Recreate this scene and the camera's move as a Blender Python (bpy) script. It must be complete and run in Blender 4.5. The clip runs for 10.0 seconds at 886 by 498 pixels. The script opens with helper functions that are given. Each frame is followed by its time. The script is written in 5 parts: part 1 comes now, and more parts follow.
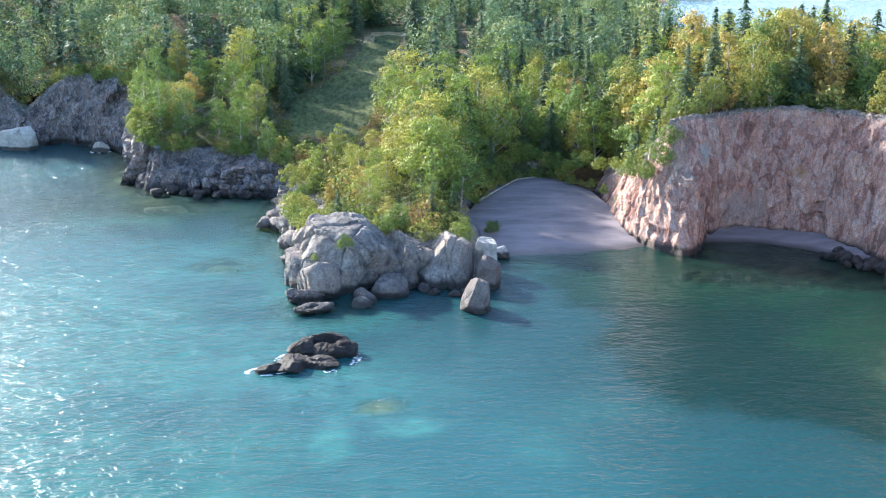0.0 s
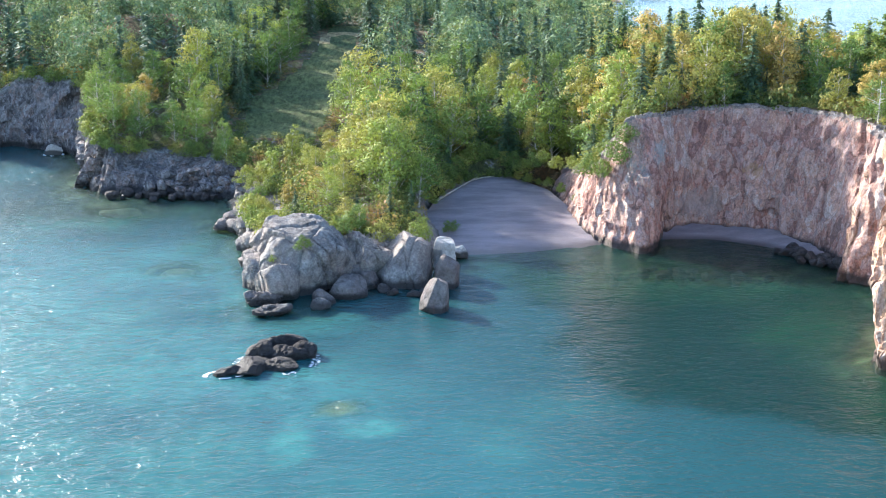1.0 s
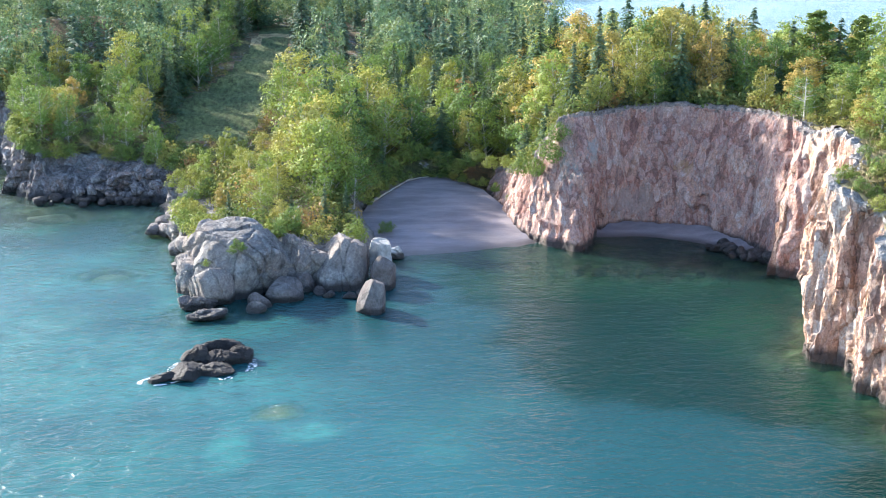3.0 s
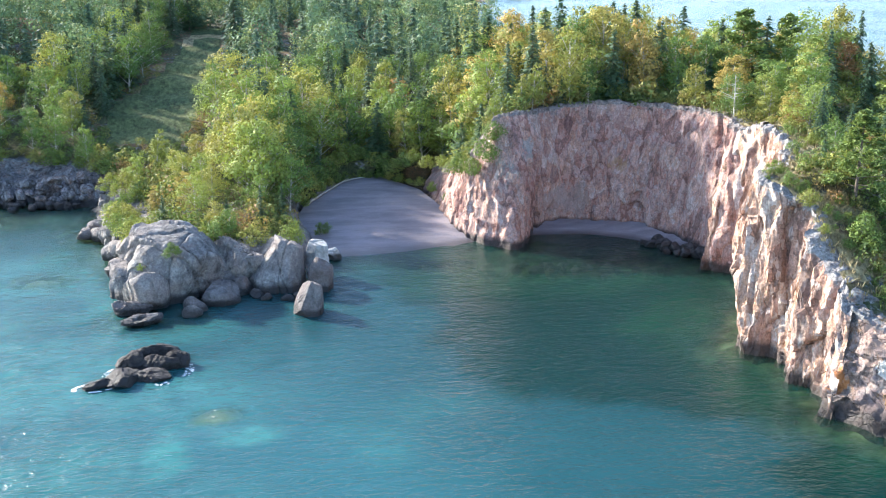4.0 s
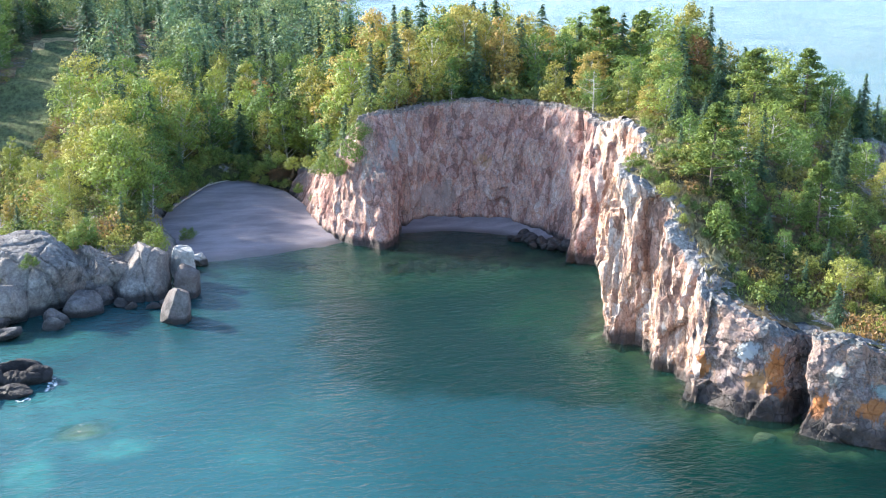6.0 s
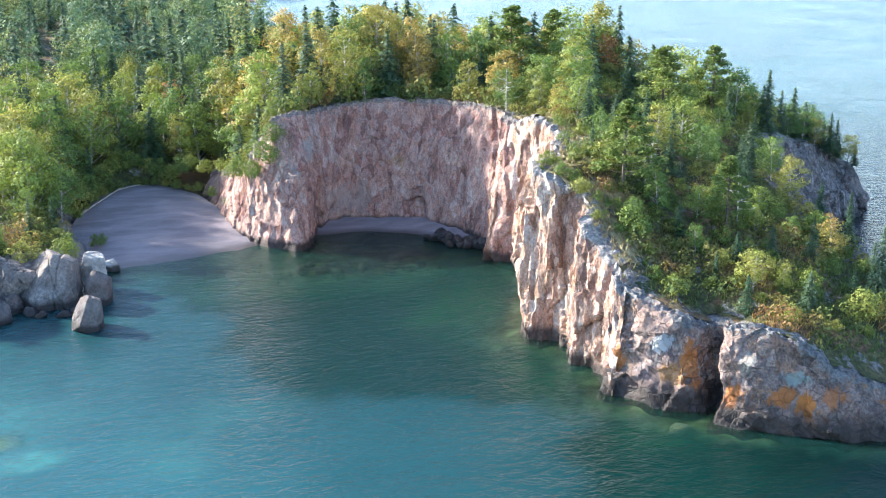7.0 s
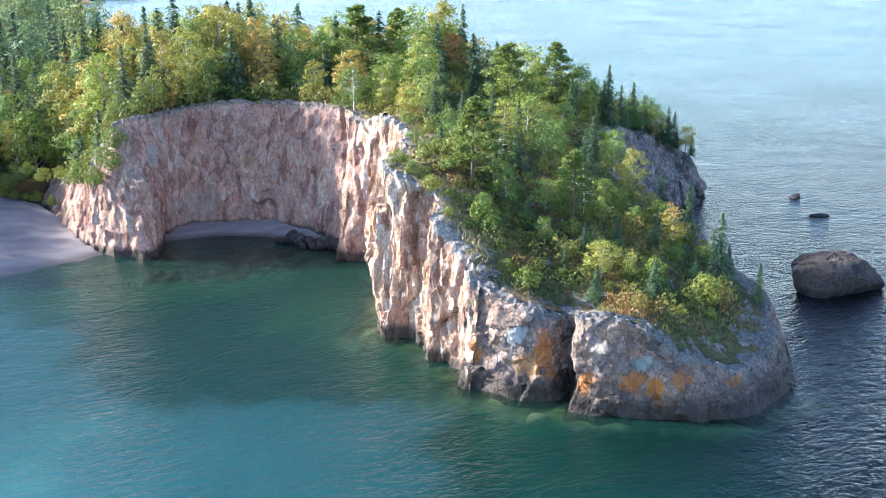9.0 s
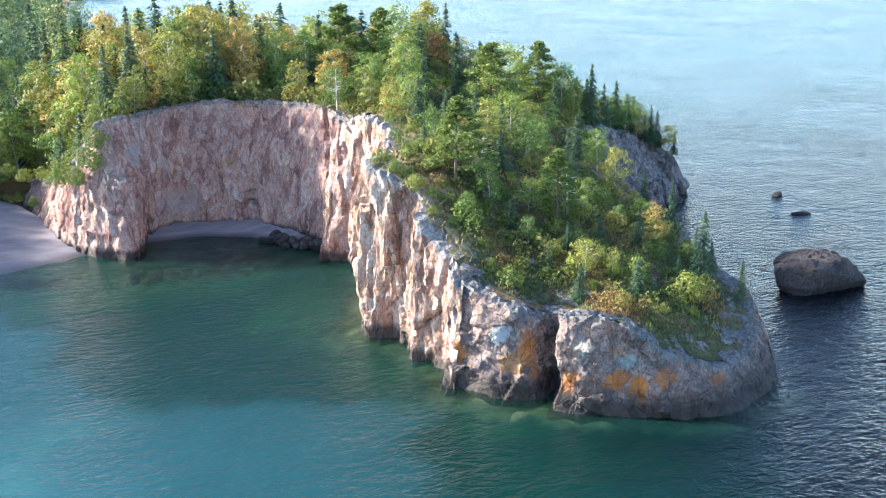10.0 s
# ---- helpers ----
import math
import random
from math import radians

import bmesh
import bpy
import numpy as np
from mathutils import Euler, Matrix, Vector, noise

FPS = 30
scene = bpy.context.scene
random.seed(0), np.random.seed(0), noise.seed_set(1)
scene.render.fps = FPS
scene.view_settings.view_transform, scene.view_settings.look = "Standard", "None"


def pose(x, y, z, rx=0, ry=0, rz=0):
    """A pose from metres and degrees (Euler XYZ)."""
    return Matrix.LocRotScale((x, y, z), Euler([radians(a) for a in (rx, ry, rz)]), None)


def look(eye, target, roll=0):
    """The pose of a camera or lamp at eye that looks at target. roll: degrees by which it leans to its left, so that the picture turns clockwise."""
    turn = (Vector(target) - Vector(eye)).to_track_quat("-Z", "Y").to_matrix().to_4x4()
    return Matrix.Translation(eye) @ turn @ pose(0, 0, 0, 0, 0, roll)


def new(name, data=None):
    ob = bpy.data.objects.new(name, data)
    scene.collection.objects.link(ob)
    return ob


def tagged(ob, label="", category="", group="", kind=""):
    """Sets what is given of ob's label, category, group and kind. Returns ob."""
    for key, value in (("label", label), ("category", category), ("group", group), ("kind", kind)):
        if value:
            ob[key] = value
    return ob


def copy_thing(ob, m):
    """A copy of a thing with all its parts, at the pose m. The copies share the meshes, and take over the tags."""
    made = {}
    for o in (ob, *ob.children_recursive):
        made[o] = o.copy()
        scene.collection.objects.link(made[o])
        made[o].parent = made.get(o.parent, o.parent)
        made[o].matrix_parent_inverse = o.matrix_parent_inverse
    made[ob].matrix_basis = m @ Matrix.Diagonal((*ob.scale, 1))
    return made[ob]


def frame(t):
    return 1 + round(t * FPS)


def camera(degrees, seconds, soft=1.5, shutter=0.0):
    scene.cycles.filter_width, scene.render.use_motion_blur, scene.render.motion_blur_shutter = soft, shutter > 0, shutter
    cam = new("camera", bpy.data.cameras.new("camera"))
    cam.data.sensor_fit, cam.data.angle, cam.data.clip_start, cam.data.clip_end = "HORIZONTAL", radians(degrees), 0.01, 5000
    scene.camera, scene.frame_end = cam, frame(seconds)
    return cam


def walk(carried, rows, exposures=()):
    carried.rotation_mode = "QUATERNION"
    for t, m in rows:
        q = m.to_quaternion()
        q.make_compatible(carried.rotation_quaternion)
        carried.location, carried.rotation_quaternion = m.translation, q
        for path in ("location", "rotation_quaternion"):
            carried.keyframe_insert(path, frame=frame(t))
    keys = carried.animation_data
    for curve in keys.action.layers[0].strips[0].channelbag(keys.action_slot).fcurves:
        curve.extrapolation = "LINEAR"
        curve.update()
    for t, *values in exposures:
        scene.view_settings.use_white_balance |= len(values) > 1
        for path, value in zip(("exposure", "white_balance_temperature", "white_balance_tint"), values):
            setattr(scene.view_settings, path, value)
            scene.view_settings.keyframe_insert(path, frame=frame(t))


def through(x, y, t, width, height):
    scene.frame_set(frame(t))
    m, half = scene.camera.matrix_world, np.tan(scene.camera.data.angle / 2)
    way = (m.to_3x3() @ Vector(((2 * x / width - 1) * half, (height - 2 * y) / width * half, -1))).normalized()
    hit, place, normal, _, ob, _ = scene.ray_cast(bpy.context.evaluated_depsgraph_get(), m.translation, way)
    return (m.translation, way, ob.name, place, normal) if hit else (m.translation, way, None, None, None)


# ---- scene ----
cam = camera(43.13, 10.0, soft=1.0)
EYE = 45.0
# seconds, turn to the left, look up: the camera hovers and pans to its right
TURNS = [
    (0.0, 0.00, -16.23),
    (0.5, -0.84, -16.24),
    (1.0, -2.21, -16.23),
    (1.5, -3.14, -16.22),
    (2.0, -3.77, -16.21),
    (3.5, -7.11, -16.19),
    (4.0, -8.95, -16.20),
    (4.5, -10.63, -16.23),
    (5.0, -12.19, -16.22),
    (6.5, -18.07, -16.24),
    (7.0, -20.33, -16.24),
    (7.5, -22.29, -16.25),
    (8.0, -23.83, -16.26),
    (8.5, -25.98, -16.27),
    (9.0, -28.13, -16.28),
    (9.5, -28.89, -16.30),
    (10.0, -29.00, -16.31),
]
walk(cam, [(t, pose(0, 0, EYE, 90 + up, 0, turn)) for t, turn, up in TURNS])

# ---- light ----
SUN_TURN, SUN_UP = 45.0, 26.0   # degrees left of straight ahead, and above the horizon
scene.view_settings.exposure = 1.90
world = bpy.data.worlds.new("sky")
scene.world = world
world.use_nodes = True
wn = world.node_tree.nodes
sky = wn.new("ShaderNodeTexSky")
sky.sky_type, sky.sun_disc = "NISHITA", False
sky.sun_elevation, sky.sun_rotation = radians(SUN_UP), radians(-SUN_TURN)
sky.air_density, sky.dust_density, sky.ozone_density = 1.0, 0.9, 3.6
wn["Background"].inputs["Strength"].default_value = 0.15
world.node_tree.links.new(sky.outputs[0], wn["Background"].inputs["Color"])
sun = new("sun", bpy.data.lights.new("sun", "SUN"))
sun.data.energy, sun.data.angle, sun.data.color = 4.5, radians(2.5), (1.0, 0.94, 0.85)
to_sun = Vector((-math.sin(radians(SUN_TURN)) * math.cos(radians(SUN_UP)), math.cos(radians(SUN_TURN)) * math.cos(radians(SUN_UP)), math.sin(radians(SUN_UP))))
sun.matrix_world = look(to_sun * 300, (0, 0, 0))


# ---- number tools ----
def hashed(i, j, k, seed=0):
    n = (i.astype(np.int64) * 374761393 + j.astype(np.int64) * 668265263 + k.astype(np.int64) * 2246822519 + seed * 3266489917) & 0xFFFFFFFF
    n = ((n ^ (n >> 13)) * 1274126177) & 0xFFFFFFFF
    n = ((n ^ (n >> 16)) * 2654435761) & 0xFFFFFFFF
    return ((n ^ (n >> 15)) & 0xFFFFF) / 1048575.0


def value_noise(p, seed=0):
    """Smooth noise of points (n, 3), from -1 to 1."""
    c = np.floor(p)
    f = p - c
    f = f * f * (3 - 2 * f)
    out = np.zeros(len(p))
    for a in (0, 1):
        for b in (0, 1):
            for d in (0, 1):
                w = (f[:, 0] if a else 1 - f[:, 0]) * (f[:, 1] if b else 1 - f[:, 1]) * (f[:, 2] if d else 1 - f[:, 2])
                out += w * hashed(c[:, 0] + a, c[:, 1] + b, c[:, 2] + d, seed)
    return out * 2 - 1


def fbm(p, octaves=4, seed=0):
    out, size = np.zeros(len(p)), 1.0
    for o in range(octaves):
        out += value_noise(p / size, seed + o) * size
        size *= 0.5
    return out


def facets(u, v, seed=0, tilt=0.5):
    """Fractured blocks over a plane of unit cells: a height with flat tilted faces, and the distance to the joints."""
    cu, cv = np.floor(u), np.floor(v)
    best, second = np.full(len(u), 9.0), np.full(len(u), 9.0)
    height = np.zeros(len(u))
    for a in (-1, 0, 1):
        for b in (-1, 0, 1):
            i, j = cu + a, cv + b
            z = np.zeros_like(i)
            pu, pv = i + hashed(i, j, z, seed), j + hashed(i, j, z + 1, seed)
            d = np.hypot(u - pu, v - pv)
            h = hashed(i, j, z + 2, seed) - 0.5 + tilt * ((hashed(i, j, z + 3, seed) - 0.5) * (u - pu) + (hashed(i, j, z + 4, seed) - 0.5) * (v - pv))
            near = d < best
            second = np.where(near, best, np.minimum(second, d))
            height = np.where(near, h, height)
            best = np.where(near, d, best)
    return height, second - best


def scoops(u, v, seed=0, tilt=0.5):
    """Conchoidal fracture over unit cells: hollow, slanting faces that meet in sharp ridges."""
    cu, cv = np.floor(u), np.floor(v)
    best = np.full(len(u), 9.0)
    for a in (-1, 0, 1):
        for b in (-1, 0, 1):
            i, j = cu + a, cv + b
            z = np.zeros_like(i)
            du, dv = u - i - hashed(i, j, z, seed), v - j - hashed(i, j, z + 1, seed)
            h = 0.45 * (hashed(i, j, z + 2, seed) - 0.5) + tilt * ((hashed(i, j, z + 3, seed) - 0.5) * du + (hashed(i, j, z + 4, seed) - 0.5) * dv) + 0.45 * (du * du + dv * dv)
            best = np.minimum(best, h)
    return best - 0.1


def unit(v):
    return v / (np.linalg.norm(v, axis=-1, keepdims=True) + 1e-9)


def mesh_of(name, verts, faces, materials, smooth=True, index=None):
    """A mesh from arrays; faces is a list of arrays of triangles or quads."""
    me = bpy.data.meshes.new(name)
    faces = [np.asarray(f, dtype=np.int32) for f in faces if len(f)]
    sizes = np.concatenate([np.full(len(f), f.shape[1], dtype=np.int32) for f in faces])
    loops = np.concatenate([f.ravel() for f in faces])
    me.vertices.add(len(verts))
    me.vertices.foreach_set("co", np.asarray(verts, dtype=np.float32).ravel())
    me.loops.add(len(loops))
    me.loops.foreach_set("vertex_index", loops)
    me.polygons.add(len(sizes))
    me.polygons.foreach_set("loop_start", np.concatenate([[0], np.cumsum(sizes)[:-1]]).astype(np.int32))
    me.polygons.foreach_set("use_smooth", np.full(len(sizes), bool(smooth)))
    for m in materials if isinstance(materials, (list, tuple)) else [materials]:
        me.materials.append(m)
    if index is not None:
        me.polygons.foreach_set("material_index", np.asarray(index, dtype=np.int32))
    me.update()
    me.validate()
    return me


def part(name, me, parent, label=""):
    ob = new(name, me)
    ob.parent = parent
    return tagged(ob, label)


def grid_faces(rows, cols, wrap=False):
    i, j = np.meshgrid(np.arange(rows - 1), np.arange(cols if wrap else cols - 1), indexing="ij")
    k = (j + 1) % cols
    return np.stack([i * cols + j, i * cols + k, (i + 1) * cols + k, (i + 1) * cols + j], -1).reshape(-1, 4)


def along(points, step):
    """Resample control rows (x, y, ...) smoothly at even steps of the plan."""
    p = np.array(points, dtype=float)
    q = np.vstack([2 * p[0] - p[1], p, 2 * p[-1] - p[-2]])
    fine = []
    for i in range(1, len(q) - 2):
        s = np.linspace(0, 1, 24, endpoint=False)[:, None]
        a, b, c, d = q[i - 1], q[i], q[i + 1], q[i + 2]
        fine.append(0.5 * (2 * b + (c - a) * s + (2 * a - 5 * b + 4 * c - d) * s ** 2 + (3 * b - a - 3 * c + d) * s ** 3) * 0.6 + 0.4 * (b + (c - b) * s))
    fine = np.vstack(fine + [p[-1:]])
    run = np.concatenate([[0], np.cumsum(np.hypot(*np.diff(fine[:, :2], axis=0).T))])
    s = np.linspace(0, run[-1], int(run[-1] / step) + 2)
    return s, np.stack([np.interp(s, run, fine[:, k]) for k in range(p.shape[1])], 1)


def inside(x, y, poly):
    res = np.zeros(x.shape, dtype=bool)
    px, py = poly[:, 0], poly[:, 1]
    for i in range(len(poly)):
        x0, y0, x1, y1 = px[i - 1], py[i - 1], px[i], py[i]
        if y0 != y1:
            res ^= ((y0 > y) != (y1 > y)) & (x < (x1 - x0) * (y - y0) / (y1 - y0) + x0)
    return res


def edge_distance(x, y, line):
    best = np.full(x.shape, 1e9)
    for (x0, y0), (x1, y1) in zip(line[:-1, :2], line[1:, :2]):
        dx, dy = x1 - x0, y1 - y0
        s = np.clip(((x - x0) * dx + (y - y0) * dy) / (dx * dx + dy * dy + 1e-9), 0, 1)
        best = np.minimum(best, np.hypot(x - x0 - s * dx, y - y0 - s * dy))
    return best


# ---- materials ----
class Nodes:
    """Short hand for building one node material."""

    def __init__(self, name):
        self.mat = bpy.data.materials.new(name)
        self.mat.use_nodes = True
        self.tree = self.mat.node_tree
        self.bsdf = self.tree.nodes["Principled BSDF"]
        self.out = self.tree.nodes["Material Output"]

    def add(self, kind, settings=None, **inputs):
        n = self.tree.nodes.new("ShaderNode" + kind)
        for key, value in (settings or {}).items():
            setattr(n, key, value)
        for key, value in inputs.items():
            self.put(n.inputs[int(key[1:])] if key[0] == "i" and key[1:].isdigit() else n.inputs[key.replace("_", " ")], value)
        return n

    def put(self, socket, value):
        if isinstance(value, bpy.types.NodeSocket):
            self.tree.links.new(value, socket)
        else:
            socket.default_value = value

    def place(self, scale=(1, 1, 1)):
        g = self.add("NewGeometry")
        return self.add("Mapping", Vector=g.outputs["Position"], Scale=scale).outputs[0]

    def noise(self, vector, scale, detail=4.0, rough=0.55, distort=0.0):
        return self.add("TexNoise", Vector=vector, Scale=scale, Detail=detail, Roughness=rough, Distortion=distort).outputs[0]

    def ramp(self, fac, stops):
        n = self.add("ValToRGB", Fac=fac)
        e = n.color_ramp.elements
        while len(e) < len(stops):
            e.new(0.5)
        for el, (pos, col) in zip(e, stops):
            el.position = pos
            el.color = (*col, 1) if not isinstance(col, (int, float)) else (col, col, col, 1)
        return n.outputs[0]

    def mix(self, fac, a, b, blend="MIX"):
        n = self.add("Mix", {"data_type": "RGBA", "blend_type": blend})
        self.put(n.inputs[0], fac)
        self.put(n.inputs[6], a if isinstance(a, bpy.types.NodeSocket) else (*a, 1))
        self.put(n.inputs[7], b if isinstance(b, bpy.types.NodeSocket) else (*b, 1))
        return n.outputs[2]

    def maths(self, op, a, b=0.0, c=0.0):
        n = self.add("Math", {"operation": op})
        for s, v in zip(n.inputs, (a, b, c)):
            self.put(s, v)
        return n.outputs[0]

    def finish(self, color, rough=0.8, height=None, strength=0.5, distance=0.1, spec=0.3):
        self.put(self.bsdf.inputs["Base Color"], color if isinstance(color, bpy.types.NodeSocket) else (*color, 1))
        self.put(self.bsdf.inputs["Roughness"], rough)
        self.put(self.bsdf.inputs["Specular IOR Level"], spec)
        if height is not None:
            b = self.add("Bump", Height=height, Strength=strength, Distance=distance)
            self.put(self.bsdf.inputs["Normal"], b.outputs[0])
        return self.mat


def rock_material(name, dark, mid, light, tint, lichen=0.0, tint_scale=0.09, pale=0.35, wet=0.9, stripe=0.28, grain=0.4, stains=(), palette=(), weathered=None, broken=0.5, aspect=0.6):
    """Fractured volcanic rock: blocks of colour, upright streaks, pale scars, dark clefts, lichen, a dark wet band at the water.
    palette: colours of single blocks; weathered: the grey of the worn rim; broken: how rough the blocks are; aspect: below 1 they stand upright."""
    n = Nodes(name)
    flat, tall = n.place(), n.place((1, 1, stripe))
    base = n.ramp(n.noise(tall, 0.55, 9, 0.66, 0.5), [(0.30, dark), (0.47, mid), (0.68, light)])
    base = n.mix(n.ramp(n.noise(flat, tint_scale, 4, 0.62, 0.4), [(0.42, 0.0), (0.54, 1.0)]), base, n.mix(0.7, base, tint))
    base = n.mix(n.maths("MULTIPLY", n.ramp(n.noise(flat, tint_scale * 2.3, 5, 0.65, 0.5), [(0.54, 0.0), (0.64, 1.0)]), 0.5), base, light)
    bent = n.add("TexNoise", Vector=flat, Scale=0.5, Detail=4.0, Roughness=0.6).outputs[1]
    bent = n.add("VectorMath", {"operation": "MULTIPLY_ADD"}, i0=bent, i1=(0.7, 0.7, 0.7), i2=n.place((1, 1, aspect))).outputs[0]
    bent = n.add("Mapping", Vector=bent, Rotation=(0.25, -0.2, 0.4)).outputs[0]
    relief, numbers, joints = 0.0, [], 0.0
    for scale, deep in ((0.36, 1.0), (0.85, 0.9), (2.1, 0.8)):
        v = n.add("TexVoronoi", Vector=bent, Scale=scale)
        away = n.add("VectorMath", {"operation": "SUBTRACT"}, i0=bent, i1=v.outputs["Position"]).outputs[0]
        lean = n.add("VectorMath", {"operation": "SUBTRACT"}, i0=v.outputs["Color"], i1=(0.5, 0.5, 0.5)).outputs[0]
        face = n.add("VectorMath", {"operation": "DOT_PRODUCT"}, i0=away, i1=lean).outputs["Value"]
        relief = n.maths("MULTIPLY_ADD", face, deep * 1.5, relief)
        numbers.append(n.add("SeparateColor", Color=v.outputs["Color"]).outputs[0])
        if scale < 1:
            gap = n.add("TexVoronoi", {"feature": "DISTANCE_TO_EDGE"}, Vector=bent, Scale=scale).outputs[0]
            here = n.ramp(n.noise(flat, 0.4 * scale + 0.2, 3, 0.6), [(0.57 - 0.1 * broken, 0.0), (0.65 - 0.1 * broken, 1.0)])
            joints = n.maths("MAXIMUM", joints, n.maths("MULTIPLY", n.ramp(gap, [(0.0, 1.0), (0.05 * scale + 0.008, 0.0)]), here))
    if palette:
        number = n.maths("MULTIPLY_ADD", numbers[0], 0.45, n.maths("MULTIPLY_ADD", numbers[1], 0.35, n.maths("MULTIPLY", numbers[2], 0.2)))
        number = n.maths("MULTIPLY_ADD", n.maths("ADD", number, n.maths("MULTIPLY_ADD", n.noise(tall, 0.7, 6, 0.7, 0.6), 0.7, -0.35)), 1.5, -0.25)
        base = n.mix(0.72, base, n.ramp(number, [(0.06 + 0.88 * k / (len(palette) - 1), c) for k, c in enumerate(palette)]))
    fine = n.noise(flat, 3.5, 7, 0.72)
    base = n.mix(grain, base, n.ramp(fine, [(0.36, 0.15), (0.64, 0.92)]), "OVERLAY")
    base = n.mix(grain * 0.8, base, n.ramp(n.noise(tall, 1.6, 8, 0.75, 0.3), [(0.36, 0.12), (0.62, 0.9)]), "OVERLAY")
    scars = n.ramp(n.noise(tall, 0.9, 6, 0.75, 1.2), [(0.61, 0.0), (0.67, 1.0)])
    base = n.mix(n.maths("MULTIPLY", scars, pale), base, (0.60, 0.55, 0.50))
    if palette:
        gate = n.ramp(n.noise(flat, 0.6, 4, 0.65), [(0.45, 0.0), (0.55, 1.0)])
        chips = n.maths("MULTIPLY", n.ramp(numbers[2], [(0.80, 0.0), (0.83, 1.0)]), gate)
        base = n.mix(n.maths("MULTIPLY", chips, 0.6), base, tuple(min(0.66, 1.25 * c) for c in light))
        base = n.mix(n.maths("MULTIPLY", n.ramp(numbers[1], [(0.10, 1.0), (0.14, 0.0)]), 0.2), base, dark)
    clefts = n.ramp(n.noise(tall, 1.7, 6, 0.7, 0.8), [(0.30, 1.0), (0.38, 0.0)])
    base = n.mix(n.maths("MULTIPLY", n.maths("MAXIMUM", clefts, n.maths("MULTIPLY", joints, 0.55)), 0.4 + 0.4 * broken), base, dark)
    if weathered:
        top = n.add("Attribute", {"attribute_name": "rim"}).outputs["Fac"]
        top = n.ramp(n.maths("ADD", top, n.maths("MULTIPLY_ADD", n.noise(flat, 0.7, 6, 0.7, 0.4), 1.6, -0.8)), [(0.44, 0.0), (0.58, 1.0)])
        grey = n.ramp(n.noise(flat, 2.6, 7, 0.75), [(0.34, tuple(0.3 * c for c in weathered)), (0.5, weathered), (0.66, tuple(min(0.7, 1.8 * c) for c in weathered))])
        base = n.mix(n.maths("MULTIPLY", top, 0.88), base, grey)
    if lichen:
        spots = n.ramp(n.noise(flat, 0.55, 8, 0.72, 0.8), [(0.55, 0.0), (0.61, 1.0)])
        base = n.mix(n.maths("MULTIPLY", spots, lichen), base, n.ramp(n.noise(flat, 1.3, 4), [(0.35, (0.40, 0.15, 0.04)), (0.65, (0.50, 0.25, 0.08))]))
        mint = n.ramp(n.noise(flat, 0.9, 8, 0.74, 0.5), [(0.56, 0.0), (0.61, 1.0)])
        base = n.mix(n.maths("MULTIPLY", mint, lichen * 0.9), base, (0.27, 0.34, 0.33))
    for centre, size, colour, strength in stains:
        off = n.add("VectorMath", {"operation": "SUBTRACT"}, i0=flat, i1=centre).outputs[0]
        off = n.add("VectorMath", {"operation": "DIVIDE"}, i0=off, i1=size).outputs[0]
        far = n.add("VectorMath", {"operation": "LENGTH"}, i0=off).outputs["Value"]
        far = n.maths("ADD", far, n.maths("MULTIPLY_ADD", n.noise(n.place((1, 1, 0.45)), 1.1, 9, 0.76), 3.2, -1.5))
        base = n.mix(n.maths("MULTIPLY", n.ramp(far, [(0.66, 1.0), (0.90, 0.0)]), strength), base, colour)
    z = n.add("SeparateXYZ", Vector=flat).outputs[2]
    edge = n.maths("ADD", z, n.maths("MULTIPLY", n.noise(flat, 0.5, 4), -1.1))
    soak = n.ramp(n.maths("DIVIDE", edge, max(wet, 0.1) * 2), [(0.12, 1.0), (0.5, 0.0)])
    base = n.mix(n.maths("MULTIPLY", soak, 0.88 * (wet > 0)), base, (0.03, 0.028, 0.028))
    rough = n.maths("SUBTRACT", 0.85, n.maths("MULTIPLY", soak, 0.25))
    height = n.maths("ADD", n.maths("MULTIPLY", fine, 0.6), n.maths("SUBTRACT", n.noise(tall, 1.4, 9, 0.72, 0.4), n.maths("MULTIPLY", clefts, 0.4)))
    height = n.maths("MULTIPLY_ADD", n.maths("SUBTRACT", relief, n.maths("MULTIPLY", joints, 0.25)), broken * 2.2, height)
    return n.finish(base, rough, height, 0.85, 0.45)


RUST, WHITE_WASH, TEAL = (0.45, 0.165, 0.045), (0.50, 0.52, 0.52), (0.26, 0.35, 0.34)
RED_ROCK = rock_material("red_rhyolite", (0.14, 0.07, 0.06), (0.38, 0.205, 0.165), (0.47, 0.31, 0.265), (0.36, 0.275, 0.255), 0.12, 0.11, 0.30, 0.9, 0.45, 0.42,
                         (((33.5, 152.5, 12.0), (3.5, 6.0, 5.0), (0.22, 0.24, 0.225), 0.6), ((38.5, 158.0, 13.0), (2.5, 3.0, 2.5), TEAL, 0.5), ((52.0, 161.0, 10.0), (2.2, 2.2, 2.0), (0.40, 0.25, 0.13), 0.6),
                          ((45.0, 163.5, 4.0), (7.0, 3.0, 3.5), (0.40, 0.34, 0.32), 0.55), ((48.0, 162.5, 16.5), (9.0, 3.0, 2.6), (0.33, 0.19, 0.16), 0.6), ((34.5, 150.5, 4.0), (0.9, 0.9, 3.0), (0.50, 0.25, 0.11), 0.8)),
                         ((0.18, 0.10, 0.09), (0.39, 0.185, 0.14), (0.37, 0.28, 0.26), (0.46, 0.25, 0.18), (0.52, 0.42, 0.38)), (0.22, 0.20, 0.19), 0.7, 0.5)
